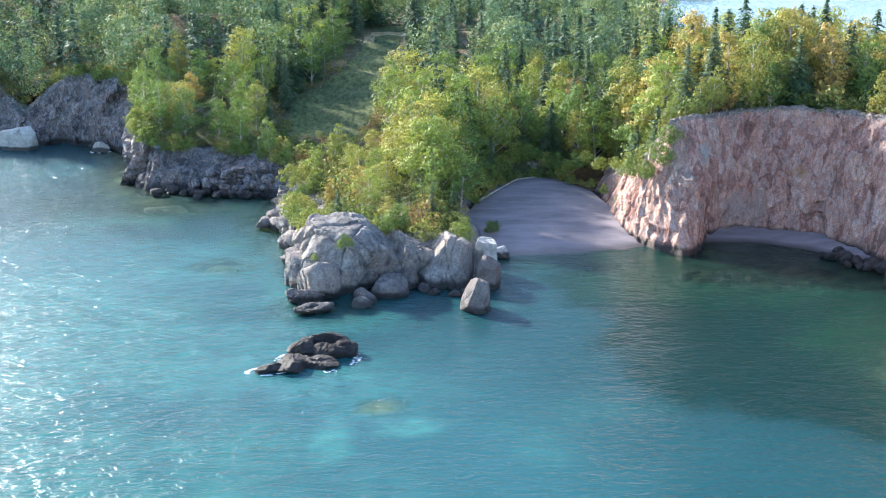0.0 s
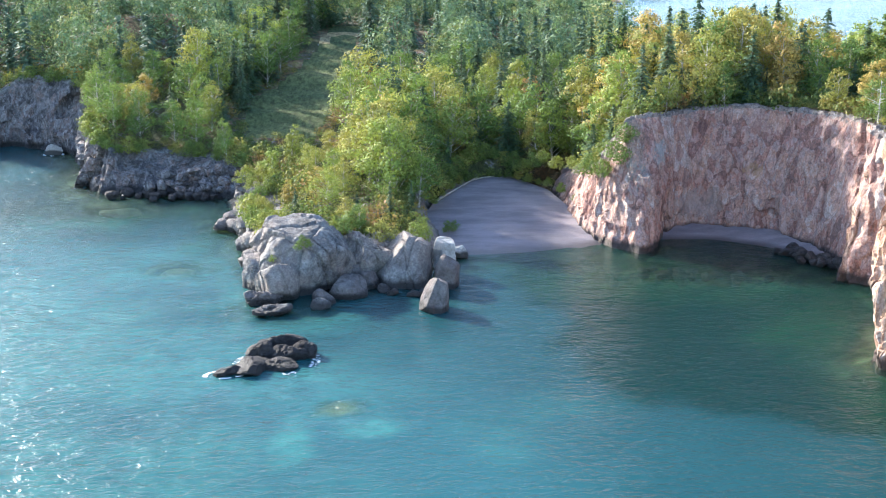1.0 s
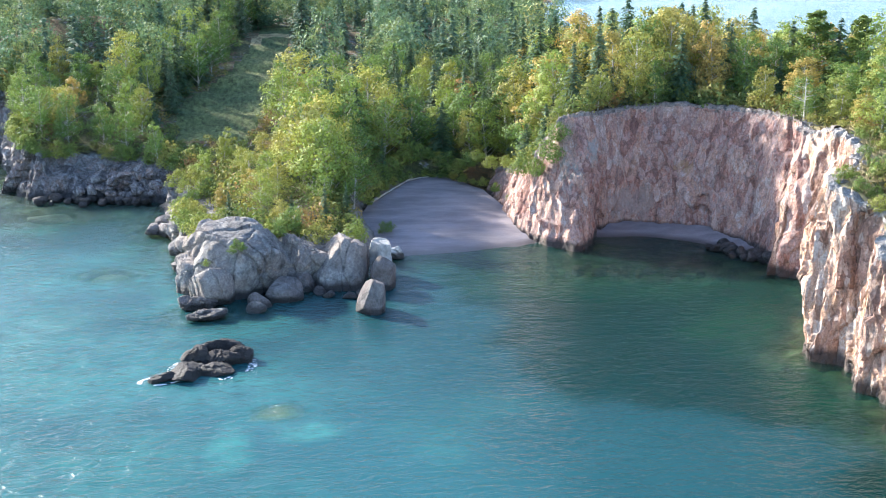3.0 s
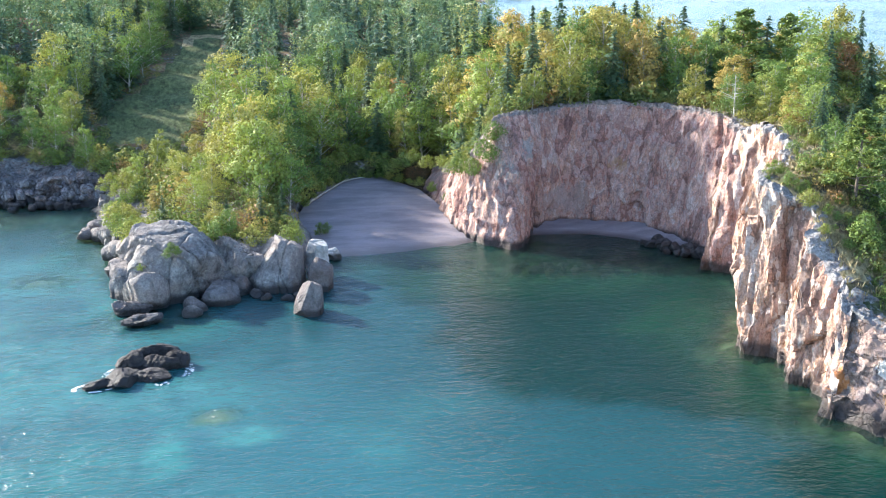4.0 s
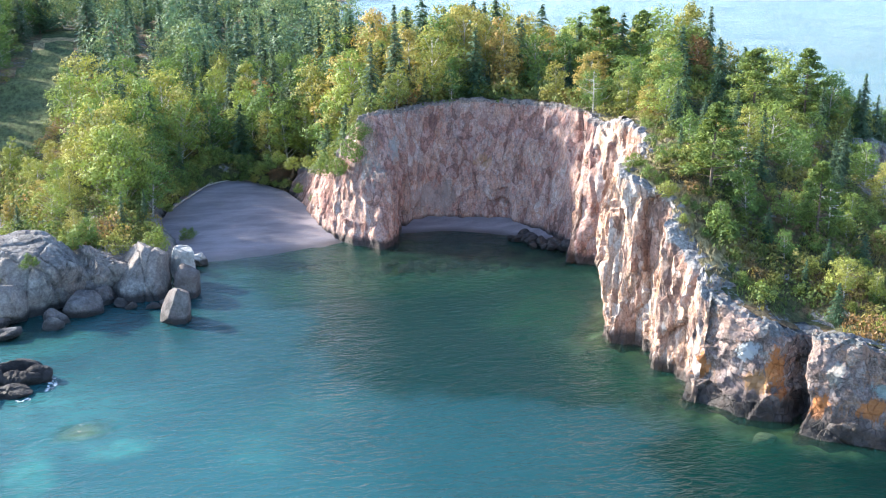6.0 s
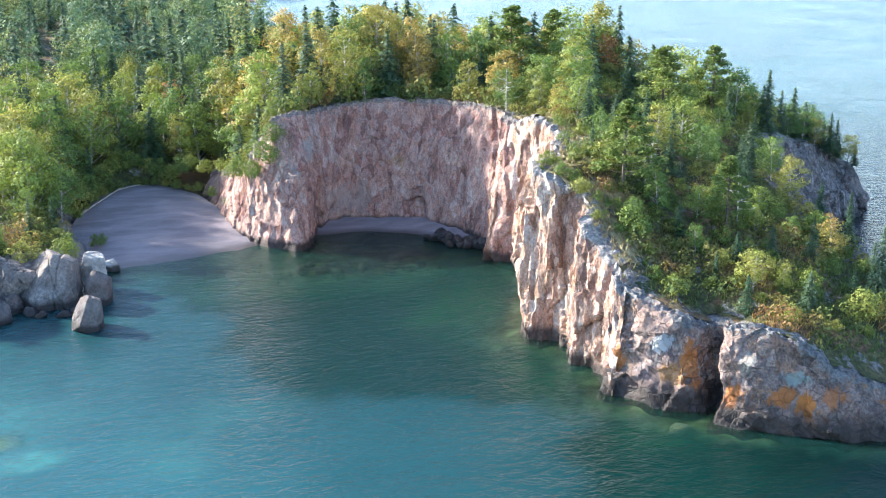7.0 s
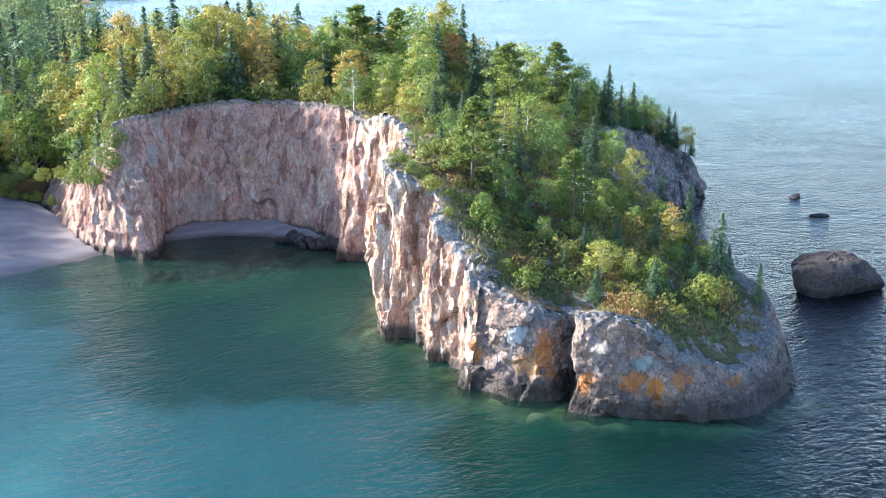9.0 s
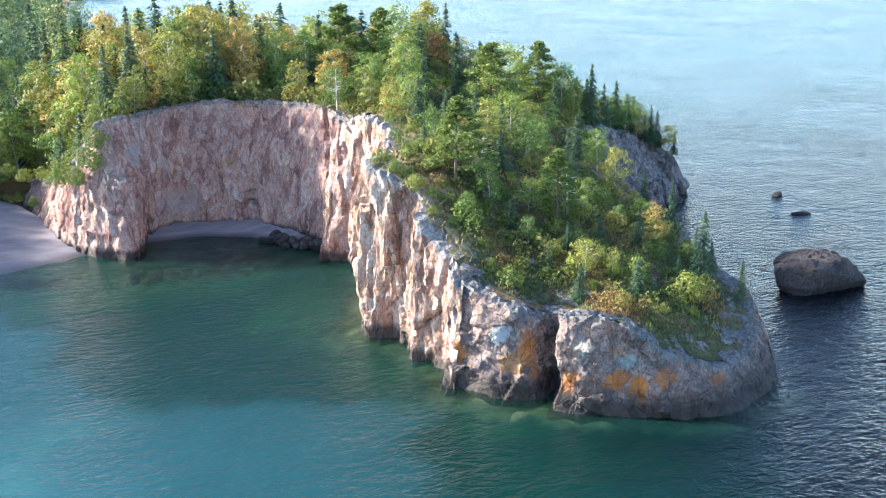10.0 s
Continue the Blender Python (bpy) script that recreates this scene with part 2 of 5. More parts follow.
PINK_ROCK = rock_material("pink_rhyolite", (0.11, 0.07, 0.06), (0.37, 0.25, 0.21), (0.55, 0.45, 0.40), (0.40, 0.23, 0.15), 0.12, 0.10, 0.42, 1.3, 0.22, 0.42,
                          (), ((0.22, 0.13, 0.10), (0.42, 0.25, 0.19), (0.37, 0.21, 0.145), (0.52, 0.38, 0.31), (0.46, 0.25, 0.14), (0.58, 0.48, 0.42)), (0.31, 0.30, 0.29), 1.0, 0.28)
NOSE_ROCK = rock_material("lichened_rhyolite", (0.055, 0.045, 0.044), (0.21, 0.155, 0.14), (0.32, 0.26, 0.235), (0.17, 0.175, 0.18), 0.30, 0.14, 0.2, 2.6, 0.7, 0.55,
                          (((53.6, 89.0, 8.0), (3.5, 3.5, 2.6), (0.40, 0.28, 0.24), 0.7), ((54.2, 87.6, 2.4), (4.0, 3.0, 2.0), (0.28, 0.20, 0.19), 0.7),
                           ((57.0, 85.0, 5.0), (1.9, 2.2, 3.4), RUST, 0.9), ((55.8, 87.0, 3.2), (1.7, 1.7, 1.5), (0.46, 0.25, 0.11), 0.8), ((51.8, 90.8, 3.8), (1.3, 1.3, 1.9), RUST, 0.85),
                           ((54.9, 87.6, 6.0), (1.7, 1.7, 1.25), WHITE_WASH, 0.9), ((61.2, 78.8, 8.2), (2.6, 1.5, 1.3), (0.40, 0.25, 0.20), 0.8), ((60.2, 79.6, 9.0), (0.9, 0.9, 0.8), RUST, 0.9),
                           ((58.6, 80.9, 2.6), (1.3, 1.3, 2.0), RUST, 0.85), ((62.2, 78.0, 3.2), (1.7, 1.7, 1.5), RUST, 0.85), ((63.8, 76.8, 2.4), (1.4, 1.4, 1.9), (0.48, 0.19, 0.045), 0.95),
                           ((65.6, 75.4, 3.6), (1.5, 1.5, 1.4), RUST, 0.7), ((71.5, 74.0, 2.8), (1.6, 1.6, 0.9), RUST, 0.6), ((63.2, 77.4, 5.0), (1.8, 1.8, 1.0), TEAL, 0.8), ((59.6, 80.2, 6.2), (1.2, 1.2, 1.4), TEAL, 0.35),
                           ((65.2, 75.6, 5.0), (0.8, 0.8, 0.5), (0.62, 0.62, 0.60), 0.9)),
                          ((0.09, 0.075, 0.07), (0.21, 0.14, 0.12), (0.23, 0.185, 0.17), (0.32, 0.195, 0.15), (0.36, 0.30, 0.27)), (0.165, 0.175, 0.18), 0.95, 0.9)
GREY_ROCK = rock_material("grey_rock", (0.055, 0.052, 0.053), (0.155, 0.148, 0.146), (0.32, 0.31, 0.29), (0.27, 0.225, 0.20), 0.0, 0.12, 0.25, 0.9, 0.8, 0.35, broken=0.3, aspect=0.8)
STONE = rock_material("boulder_stone", (0.05, 0.046, 0.047), (0.125, 0.115, 0.114), (0.22, 0.205, 0.20), (0.17, 0.14, 0.13), 0.0, 0.25, 0.15, 0.5, 0.9, 0.25, broken=0.12, aspect=0.8)
DARK_ROCK = rock_material("dark_rock", (0.018, 0.016, 0.018), (0.04, 0.037, 0.039), (0.09, 0.083, 0.085), (0.09, 0.07, 0.062), 0.0, 0.2, 0.12, 0.5, 0.7, broken=0.25, aspect=0.8)
WET_ROCK = rock_material("wet_rock", (0.008, 0.007, 0.008), (0.024, 0.021, 0.022), (0.06, 0.053, 0.052), (0.06, 0.05, 0.045), 0.0, 0.25, 0.08, 0.7, 0.8, 0.3, broken=0.12, aspect=0.8)
SUNK_ROCK = rock_material("sunken_rock", (0.22, 0.20, 0.15), (0.50, 0.47, 0.38), (0.66, 0.63, 0.54), (0.48, 0.42, 0.30), 0.0, 0.2, 0.2, -1.0, 0.8, 0.2, broken=0.1, aspect=0.8)
PALE_ROCK = rock_material("pale_rock", (0.16, 0.155, 0.15), (0.42, 0.42, 0.41), (0.62, 0.62, 0.60), (0.45, 0.42, 0.38), 0.0, 0.2, 0.2, 0.4, 0.8, 0.2, broken=0.12, aspect=0.8)
COAST_ROCK = rock_material("coast_rock", (0.04, 0.039, 0.043), (0.13, 0.125, 0.13), (0.25, 0.235, 0.235), (0.20, 0.145, 0.125), 0.0, 0.1, 0.2, 0.9, 0.5, 0.6,
                           (), ((0.06, 0.058, 0.062), (0.13, 0.125, 0.13), (0.20, 0.19, 0.19), (0.17, 0.115, 0.10), (0.28, 0.265, 0.26)), (0.22, 0.22, 0.22), 0.9, 0.6)


def leaf_material(name, stops, through=0.28, own_share=0.55):
    """Leaves: a colour for each tree, a shade for each clump, and light that passes through."""
    n = Nodes(name)
    own = n.add("ObjectInfo").outputs["Random"]
    drift = n.noise(n.place(), 0.13, 2, 0.6)
    pick = n.maths("ADD", n.maths("MULTIPLY", own, own_share), n.maths("MULTIPLY", drift, 1.05 - own_share))
    color = n.ramp(pick, stops)
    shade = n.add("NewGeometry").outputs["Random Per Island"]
    color = n.mix(1.0, color, n.ramp(shade, [(0.0, 0.45), (0.5, 0.88), (1.0, 1.15)]), "MULTIPLY")
    n.finish(color, 0.68, spec=0.3)
    t = n.add("BsdfTranslucent", Color=n.mix(0.25, color, (0.3, 0.3, 0.02)))
    m = n.add("MixShader", i0=through, i1=n.bsdf.outputs[0], i2=t.outputs[0])
    n.put(n.out.inputs[0], m.outputs[0])
    return n.mat


BIRCH_LEAF = leaf_material("birch_leaf", [(0.22, (0.11, 0.20, 0.055)), (0.44, (0.17, 0.28, 0.07)), (0.64, (0.33, 0.40, 0.085)), (0.80, (0.42, 0.38, 0.10)), (0.92, (0.48, 0.28, 0.10))])
GOLD_LEAF = leaf_material("gold_leaf", [(0.22, (0.24, 0.32, 0.075)), (0.46, (0.38, 0.35, 0.085)), (0.70, (0.48, 0.34, 0.10)), (0.86, (0.50, 0.24, 0.10))])
# leaves of the distant woods: bluish haze is mixed into these two colour sets
HAZY_WOODS_LEAF = leaf_material("hazy_woods_leaf", [(0.36, (0.085, 0.18, 0.115)), (0.50, (0.135, 0.24, 0.125)), (0.62, (0.24, 0.32, 0.13)), (0.74, (0.38, 0.36, 0.13))], 0.24, 0.0)
HAZY_SPRUCE_LEAF = leaf_material("hazy_spruce_needle", [(0.4, (0.07, 0.145, 0.10)), (0.6, (0.115, 0.20, 0.13))], 0.2, 0.0)
BRUSH_LEAF = leaf_material("brush_leaf", [(0.36, (0.08, 0.15, 0.05)), (0.5, (0.15, 0.21, 0.065)), (0.6, (0.30, 0.27, 0.08)), (0.68, (0.34, 0.19, 0.09))], 0.35, 0.0)
SPRUCE_LEAF = leaf_material("spruce_needle", [(0.2, (0.05, 0.11, 0.07)), (0.5, (0.08, 0.155, 0.08)), (0.8, (0.12, 0.185, 0.11))], 0.25)
PINE_LEAF = leaf_material("pine_needle", [(0.2, (0.13, 0.21, 0.055)), (0.8, (0.21, 0.28, 0.075))], 0.3)
SHRUB_LEAF = leaf_material("shrub_leaf", [(0.15, (0.11, 0.20, 0.055)), (0.55, (0.22, 0.29, 0.065)), (0.84, (0.38, 0.36, 0.09)), (0.97, (0.36, 0.20, 0.09))])


def bark_material(name, a, b):
    n = Nodes(name)
    v = n.noise(n.place((1, 1, 3)), 2.2, 5, 0.7)
    return n.finish(n.ramp(v, [(0.35, a), (0.6, b)]), 0.85, v, 0.4, 0.05)


WHITE_BARK = bark_material("white_bark", (0.20, 0.18, 0.16), (0.58, 0.55, 0.50))
BROWN_BARK = bark_material("brown_bark", (0.07, 0.055, 0.045), (0.20, 0.155, 0.12))


def ground_material():
    n = Nodes("wild_ground")
    p = n.place()
    a = n.ramp(n.noise(p, 0.12, 5, 0.65), [(0.36, (0.05, 0.065, 0.025)), (0.48, (0.10, 0.10, 0.045)), (0.56, (0.16, 0.10, 0.055)), (0.66, (0.26, 0.21, 0.11))])
    f = n.noise(p, 1.8, 7, 0.75)
    a = n.mix(n.ramp(n.noise(p, 0.4, 6, 0.7), [(0.56, 0.0), (0.62, 1.0)]), a, n.ramp(f, [(0.35, (0.10, 0.10, 0.105)), (0.65, (0.27, 0.26, 0.25))]))
    a = n.mix(0.7, a, n.ramp(f, [(0.38, 0.15), (0.62, 0.9)]), "OVERLAY")
    return n.finish(a, 0.95, f, 1.0, 0.5)


def meadow_material(name="meadow_grass", low=(0.075, 0.105, 0.04), high=(0.15, 0.17, 0.06)):
    n = Nodes(name)
    p = n.place()
    a = n.ramp(n.noise(p, 0.05, 4, 0.6), [(0.4, low), (0.66, high)])
    f = n.noise(n.place((1, 0.4, 1)), 1.1, 7, 0.75)
    a = n.mix(0.7, a, n.ramp(f, [(0.38, 0.15), (0.62, 0.9)]), "OVERLAY")
    return n.finish(a, 0.95, f, 1.0, 0.8)


def beach_material():
    n = Nodes("beach_gravel")
    p = n.place()
    f = n.noise(p, 9.0, 5, 0.75)
    a = n.ramp(n.noise(n.place((0.5, 1.6, 1)), 0.25, 5, 0.6), [(0.35, (0.155, 0.138, 0.148)), (0.65, (0.25, 0.22, 0.232))])
    a = n.mix(0.4, a, n.ramp(f, [(0.3, 0.25), (0.7, 0.95)]), "OVERLAY")
    z = n.add("SeparateXYZ", Vector=p).outputs[2]
    wet = n.ramp(n.maths("ADD", z, n.maths("MULTIPLY", n.noise(p, 0.4, 3), 0.1)), [(0.16, 1.0), (0.42, 0.0)])
    a = n.mix(n.maths("MULTIPLY", wet, 0.75), a, (0.05, 0.043, 0.043))
    return n.finish(a, n.maths("SUBTRACT", 0.9, n.maths("MULTIPLY", wet, 0.5)), f, 0.5, 0.06)


def bed_material():
    n = Nodes("lake_bed")
    p = n.place()
    v = n.add("TexVoronoi", Vector=p, Scale=0.5).outputs[0]
    a = n.ramp(n.noise(p, 0.25, 5, 0.65), [(0.38, (0.03, 0.05, 0.025)), (0.5, (0.10, 0.13, 0.06)), (0.64, (0.24, 0.27, 0.16))])
    a = n.mix(0.5, a, n.ramp(v, [(0.1, 0.85), (0.7, 0.2)]), "OVERLAY")
    return n.finish(a, 0.9)


def water_material():
    """Lake water: ripples at two sizes, clear over shoals (the attribute shoal), blue-green where it is deep. Dark
    reflections and a pale sheen are painted into its colour.
    """
    n = Nodes("lake_water")
    p = n.place()
    shoal = n.add("Attribute", {"attribute_name": "shoal"}).outputs["Fac"]
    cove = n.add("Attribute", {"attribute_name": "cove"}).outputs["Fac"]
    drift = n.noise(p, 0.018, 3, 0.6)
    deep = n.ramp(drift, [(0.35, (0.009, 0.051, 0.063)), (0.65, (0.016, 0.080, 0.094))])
    # green cove water, with the dark reflection of cliffs and trees painted in
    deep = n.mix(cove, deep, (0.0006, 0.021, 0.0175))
    reef = n.maths("MULTIPLY", n.add("Attribute", {"attribute_name": "reef"}).outputs["Fac"], n.ramp(n.noise(n.place((0.6, 1.6, 1)), 0.3, 6, 0.68, 0.6), [(0.36, 0.15), (0.62, 1.0)]))
    deep = n.mix(reef, deep, (0.005, 0.040, 0.021))
    # near-black blue stands in for the headland mirrored in the lake
    deep = n.mix(n.add("Attribute", {"attribute_name": "headland_reflection"}).outputs["Fac"], deep, (0.0003, 0.0022, 0.005))
    deep = n.mix(n.maths("MULTIPLY", shoal, 0.6), deep, (0.015, 0.085, 0.07))
    # pale turquoise for sandy shallows and for a painted sun sheen
    sand_and_sheen = n.add("Attribute", {"attribute_name": "sand_and_sheen"}).outputs["Fac"]
    deep = n.mix(n.maths("MULTIPLY", sand_and_sheen, n.ramp(n.noise(p, 0.35, 5, 0.65), [(0.35, 0.35), (0.6, 1.0)])), deep, (0.04, 0.18, 0.165))
    body = n.add("BsdfDiffuse", Color=deep)
    clear = n.add("BsdfTransparent", Color=(0.68, 0.80, 0.66, 1))
    inner = n.add("MixShader", i0=n.maths("MULTIPLY", shoal, 0.85), i1=body.outputs[0], i2=clear.outputs[0])
    def turned(angle, scale):
        return n.add("Mapping", Vector=p, Rotation=(0, 0, angle), Scale=scale).outputs[0]

    wide = n.noise(n.place((1.0, 1.3, 1)), 0.10, 2, 0.5)
    crests = n.maths("ABSOLUTE", n.maths("SUBTRACT", n.noise(turned(0.30, (0.8, 1.5, 1)), 0.42, 4, 0.58, 0.5), 0.5))
    cross = n.noise(turned(-0.45, (0.9, 1.4, 1)), 0.8, 4, 0.6, 0.6)
    small = n.noise(turned(0.2, (0.8, 1.4, 1)), 2.4, 3, 0.6)
    calm = n.ramp(n.noise(p, 0.03, 3, 0.6), [(0.35, 0.55), (0.65, 1.0)])
    h = n.maths("MULTIPLY_ADD", crests, -1.5, n.maths("MULTIPLY_ADD", cross, 0.6, n.maths("MULTIPLY", small, 0.16)))
    h = n.maths("MULTIPLY_ADD", h, calm, wide)
    bump = n.add("Bump", Height=h, Strength=1.0, Distance=0.45)
    gloss = n.add("BsdfGlossy", Color=(1, 1, 1, 1), Roughness=0.20, Normal=bump.outputs[0])
    fres = n.add("Fresnel", IOR=1.33, Normal=bump.outputs[0])
    m = n.add("MixShader", i0=n.maths("MINIMUM", n.maths("MAXIMUM", n.maths("MULTIPLY_ADD", fres.outputs[0], 1.1, -0.035), 0.01), 0.62), i1=inner.outputs[0], i2=gloss.outputs[0])
    n.put(n.out.inputs[0], m.outputs[0])
    return n.mat


FOAM = Nodes("foam").finish((0.8, 0.82, 0.82), 0.7)
DRY_GRASS = meadow_material("dry_grass", (0.30, 0.24, 0.12), (0.44, 0.36, 0.20))
GROUND, MEADOW, BEACH, BED, WATER = ground_material(), meadow_material(), beach_material(), bed_material(), water_material()

# ---- the plan: shorelines as (x, y, then x, y, z of the rim above) ----
def set_back(rows):
    """Rows of (x, y, height, how far the rim lies inland) as shoreline rows."""
    p = np.array(rows, dtype=float)
    t = np.gradient(p[:, :2], axis=0)
    t /= np.linalg.norm(t, axis=1)[:, None] + 1e-9
    n = np.stack([-t[:, 1], t[:, 0]], 1)
    rim = p[:, :2] + n * p[:, 3:4]
    return [(a[0], a[1], r[0], r[1], a[2]) for a, r in zip(p, rim)]


COAST_WEST = set_back([
    (-190, 262, 18, 8), (-125, 238, 16, 6), (-100, 233, 14, 6), (-89, 231, 7, 5), (-80, 233, 14, 6), (-69, 229, 14, 5), (-62, 215, 11, 4),
    (-59, 201, 9.5, 3), (-57, 194.5, 8.5, 4), (-52, 188.5, 7.5, 6), (-43, 191, 6, 8), (-35, 188, 5.5, 8), (-29, 184, 4, 6), (-25, 170, 2.6, 5),
    (-22, 158, 2.6, 5), (-16, 145, 3, 5), (-10, 141, 4.5, 4), (-3, 142, 4.5, 4), (5, 147, 3.5, 4), (6.5, 156, 3, 3), (5, 168, 3, 2), (5, 182, 3.2, 2),
])
CLIFF_BAY = [
    (25.5, 190, 28, 191, 4), (26, 178, 29, 178, 6), (26.5, 168, 29, 169, 9), (27.5, 160, 29, 161.5, 11.7), (28.6, 156.3, 31, 161, 14.6),
    (31, 153.5, 33, 160.5, 17.6), (34, 150.6, 35.5, 160, 18.4), (37.7, 154.5, 39.5, 162, 18.3), (39.5, 160, 42, 164.5, 18), (44, 163, 45, 165.5, 18.5),
    (50, 161.5, 50.8, 164.5, 19), (55, 158, 57, 161, 19), (59, 152, 62, 154.5, 19.2), (60, 144, 63, 146, 19),
]
CLIFF_EAST = [
    (57.3, 138, 61.5, 140.5, 18.8), (60, 135, 63.5, 136, 20), (58.5, 125, 62, 126, 19.5), (54, 116, 56.5, 117.5, 19), (49.8, 110, 51.5, 111.8, 18.8),
    (51, 106.5, 53, 108.5, 18), (52.7, 105.8, 54.2, 106.3, 16.8), (51, 99.6, 53.4, 101.5, 14.5), (52.2, 96.4, 53.8, 98, 12.7), (50.6, 91.4, 52.4, 93.2, 10.2),
]
NOSE = [
    (53.7, 86, 55.4, 88.2, 8.9), (57.0, 84.2, 58.3, 86.2, 8.0), (60.4, 85.2, 61.2, 87.2, 7.3), (57.0, 81.2, 58.3, 82.6, 9.0), (59.5, 78.2, 60.6, 79.9, 8.9),
    (62, 76.4, 63.2, 78.3, 8.3), (65, 74.2, 66, 76.3, 5.8), (70.8, 72.2, 71.8, 74.8, 3.7), (77, 73.4, 77.5, 76.6, 3.5), (82, 76.4, 81.8, 79.2, 4.5),
    (86, 82, 84.5, 85, 7), (90, 92, 86.5, 94, 9), (93, 104, 88, 106, 11), (97, 118, 92, 120, 13),
]
COAST_EAST = [
    (104, 130, 102, 138, 15), (113, 134.5, 111.5, 141, 13), (120, 137.8, 118.5, 141.5, 10.4), (126.3, 140.4, 123.5, 142.5, 7.5), (128, 147, 122, 150, 10),
    (120, 162, 113, 163, 11), (108, 190, 100, 190, 9), (86, 228, 78, 226, 8), (66, 285, 58, 283, 6), (84, 410, 76, 410, 4), (124, 640, 116, 640, 2),
    (260, 900, 250, 905, 2), (420, 1150, 410, 1155, 2),
]
# heights of the land away from the rims
HILLS = [
    (14, 200, 3.4), (0, 182, 5), (0, 160, 5.5), (-10, 150, 5.5), (-12, 170, 6), (-20, 200, 5), (-24, 212, 7.5), (-25, 225, 9.4), (-23, 237, 10.9), (-20, 251, 12.7), (-18, 266, 14.7), (-16, 287, 17.4), (-15, 300, 18.8), (-12, 330, 21), (-45, 230, 12),
    (-60, 216, 16), (-60, 280, 24), (-110, 300, 26), (0, 230, 9), (20, 225, 10), (40, 200, 16), (60, 190, 19), (50, 180, 19.5), (60, 240, 18),
    (80, 150, 20), (70, 120, 20), (60, 113, 19.5), (70, 105, 15), (66, 98, 10.5), (60, 95, 9.4), (63, 89, 8.2), (75, 95, 10.5), (72, 84, 7.2), (79, 86, 8),
]
HILLS_FAR = [(90, 120, 15), (95, 140, 17), (90, 170, 18), (0, 300, 18), (40, 320, 20), (60, 450, 12), (-200, 400, 30), (-60, 420, 26), (0, 520, 25), (100, 640, 5), (-200, 800, 35)]
SHORE = COAST_WEST + CLIFF_BAY + CLIFF_EAST + NOSE + COAST_EAST


RIM = np.array(SHORE, dtype=float)[:, 2:]
KNOWN = np.vstack([RIM, HILLS, HILLS_FAR])
LAND = np.vstack([RIM[:, :2], [(420, 1500), (-900, 1500), (-900, 500), (-300, 300)]])


def rim_near(x, y):
    """Distance to the rim line, and its height there."""
    best, level = np.full(x.shape, 1e9), np.zeros(x.shape)
    for (x0, y0, z0), (x1, y1, z1) in zip(RIM[:-1], RIM[1:]):
        dx, dy = x1 - x0, y1 - y0
        s = np.clip(((x - x0) * dx + (y - y0) * dy) / (dx * dx + dy * dy + 1e-9), 0, 1)
        d = np.hypot(x - x0 - s * dx, y - y0 - s * dy)
        level = np.where(d < best, z0 + (z1 - z0) * s, level)
        best = np.minimum(best, d)
    return best, level


def land_height(x, y):
    x, y = np.asarray(x, dtype=float), np.asarray(y, dtype=float)
    top, low = np.zeros(x.shape), np.zeros(x.shape)
    for kx, ky, kz in KNOWN:
        w = 1 / ((x - kx) ** 2 + (y - ky) ** 2 + 9.0) ** 1.45
        top, low = top + w * kz, low + w
    flat = np.stack([x.ravel(), y.ravel(), 0 * x.ravel()], 1)
    z = top / low
    d, level = rim_near(x, y)
    s = np.clip(d / 6.0, 0, 1)
    s = s * s * (3 - 2 * s)
    return level * (1 - s) + z * s + (fbm(flat / 7.0, 3, 5)).reshape(x.shape) * 0.5 * s


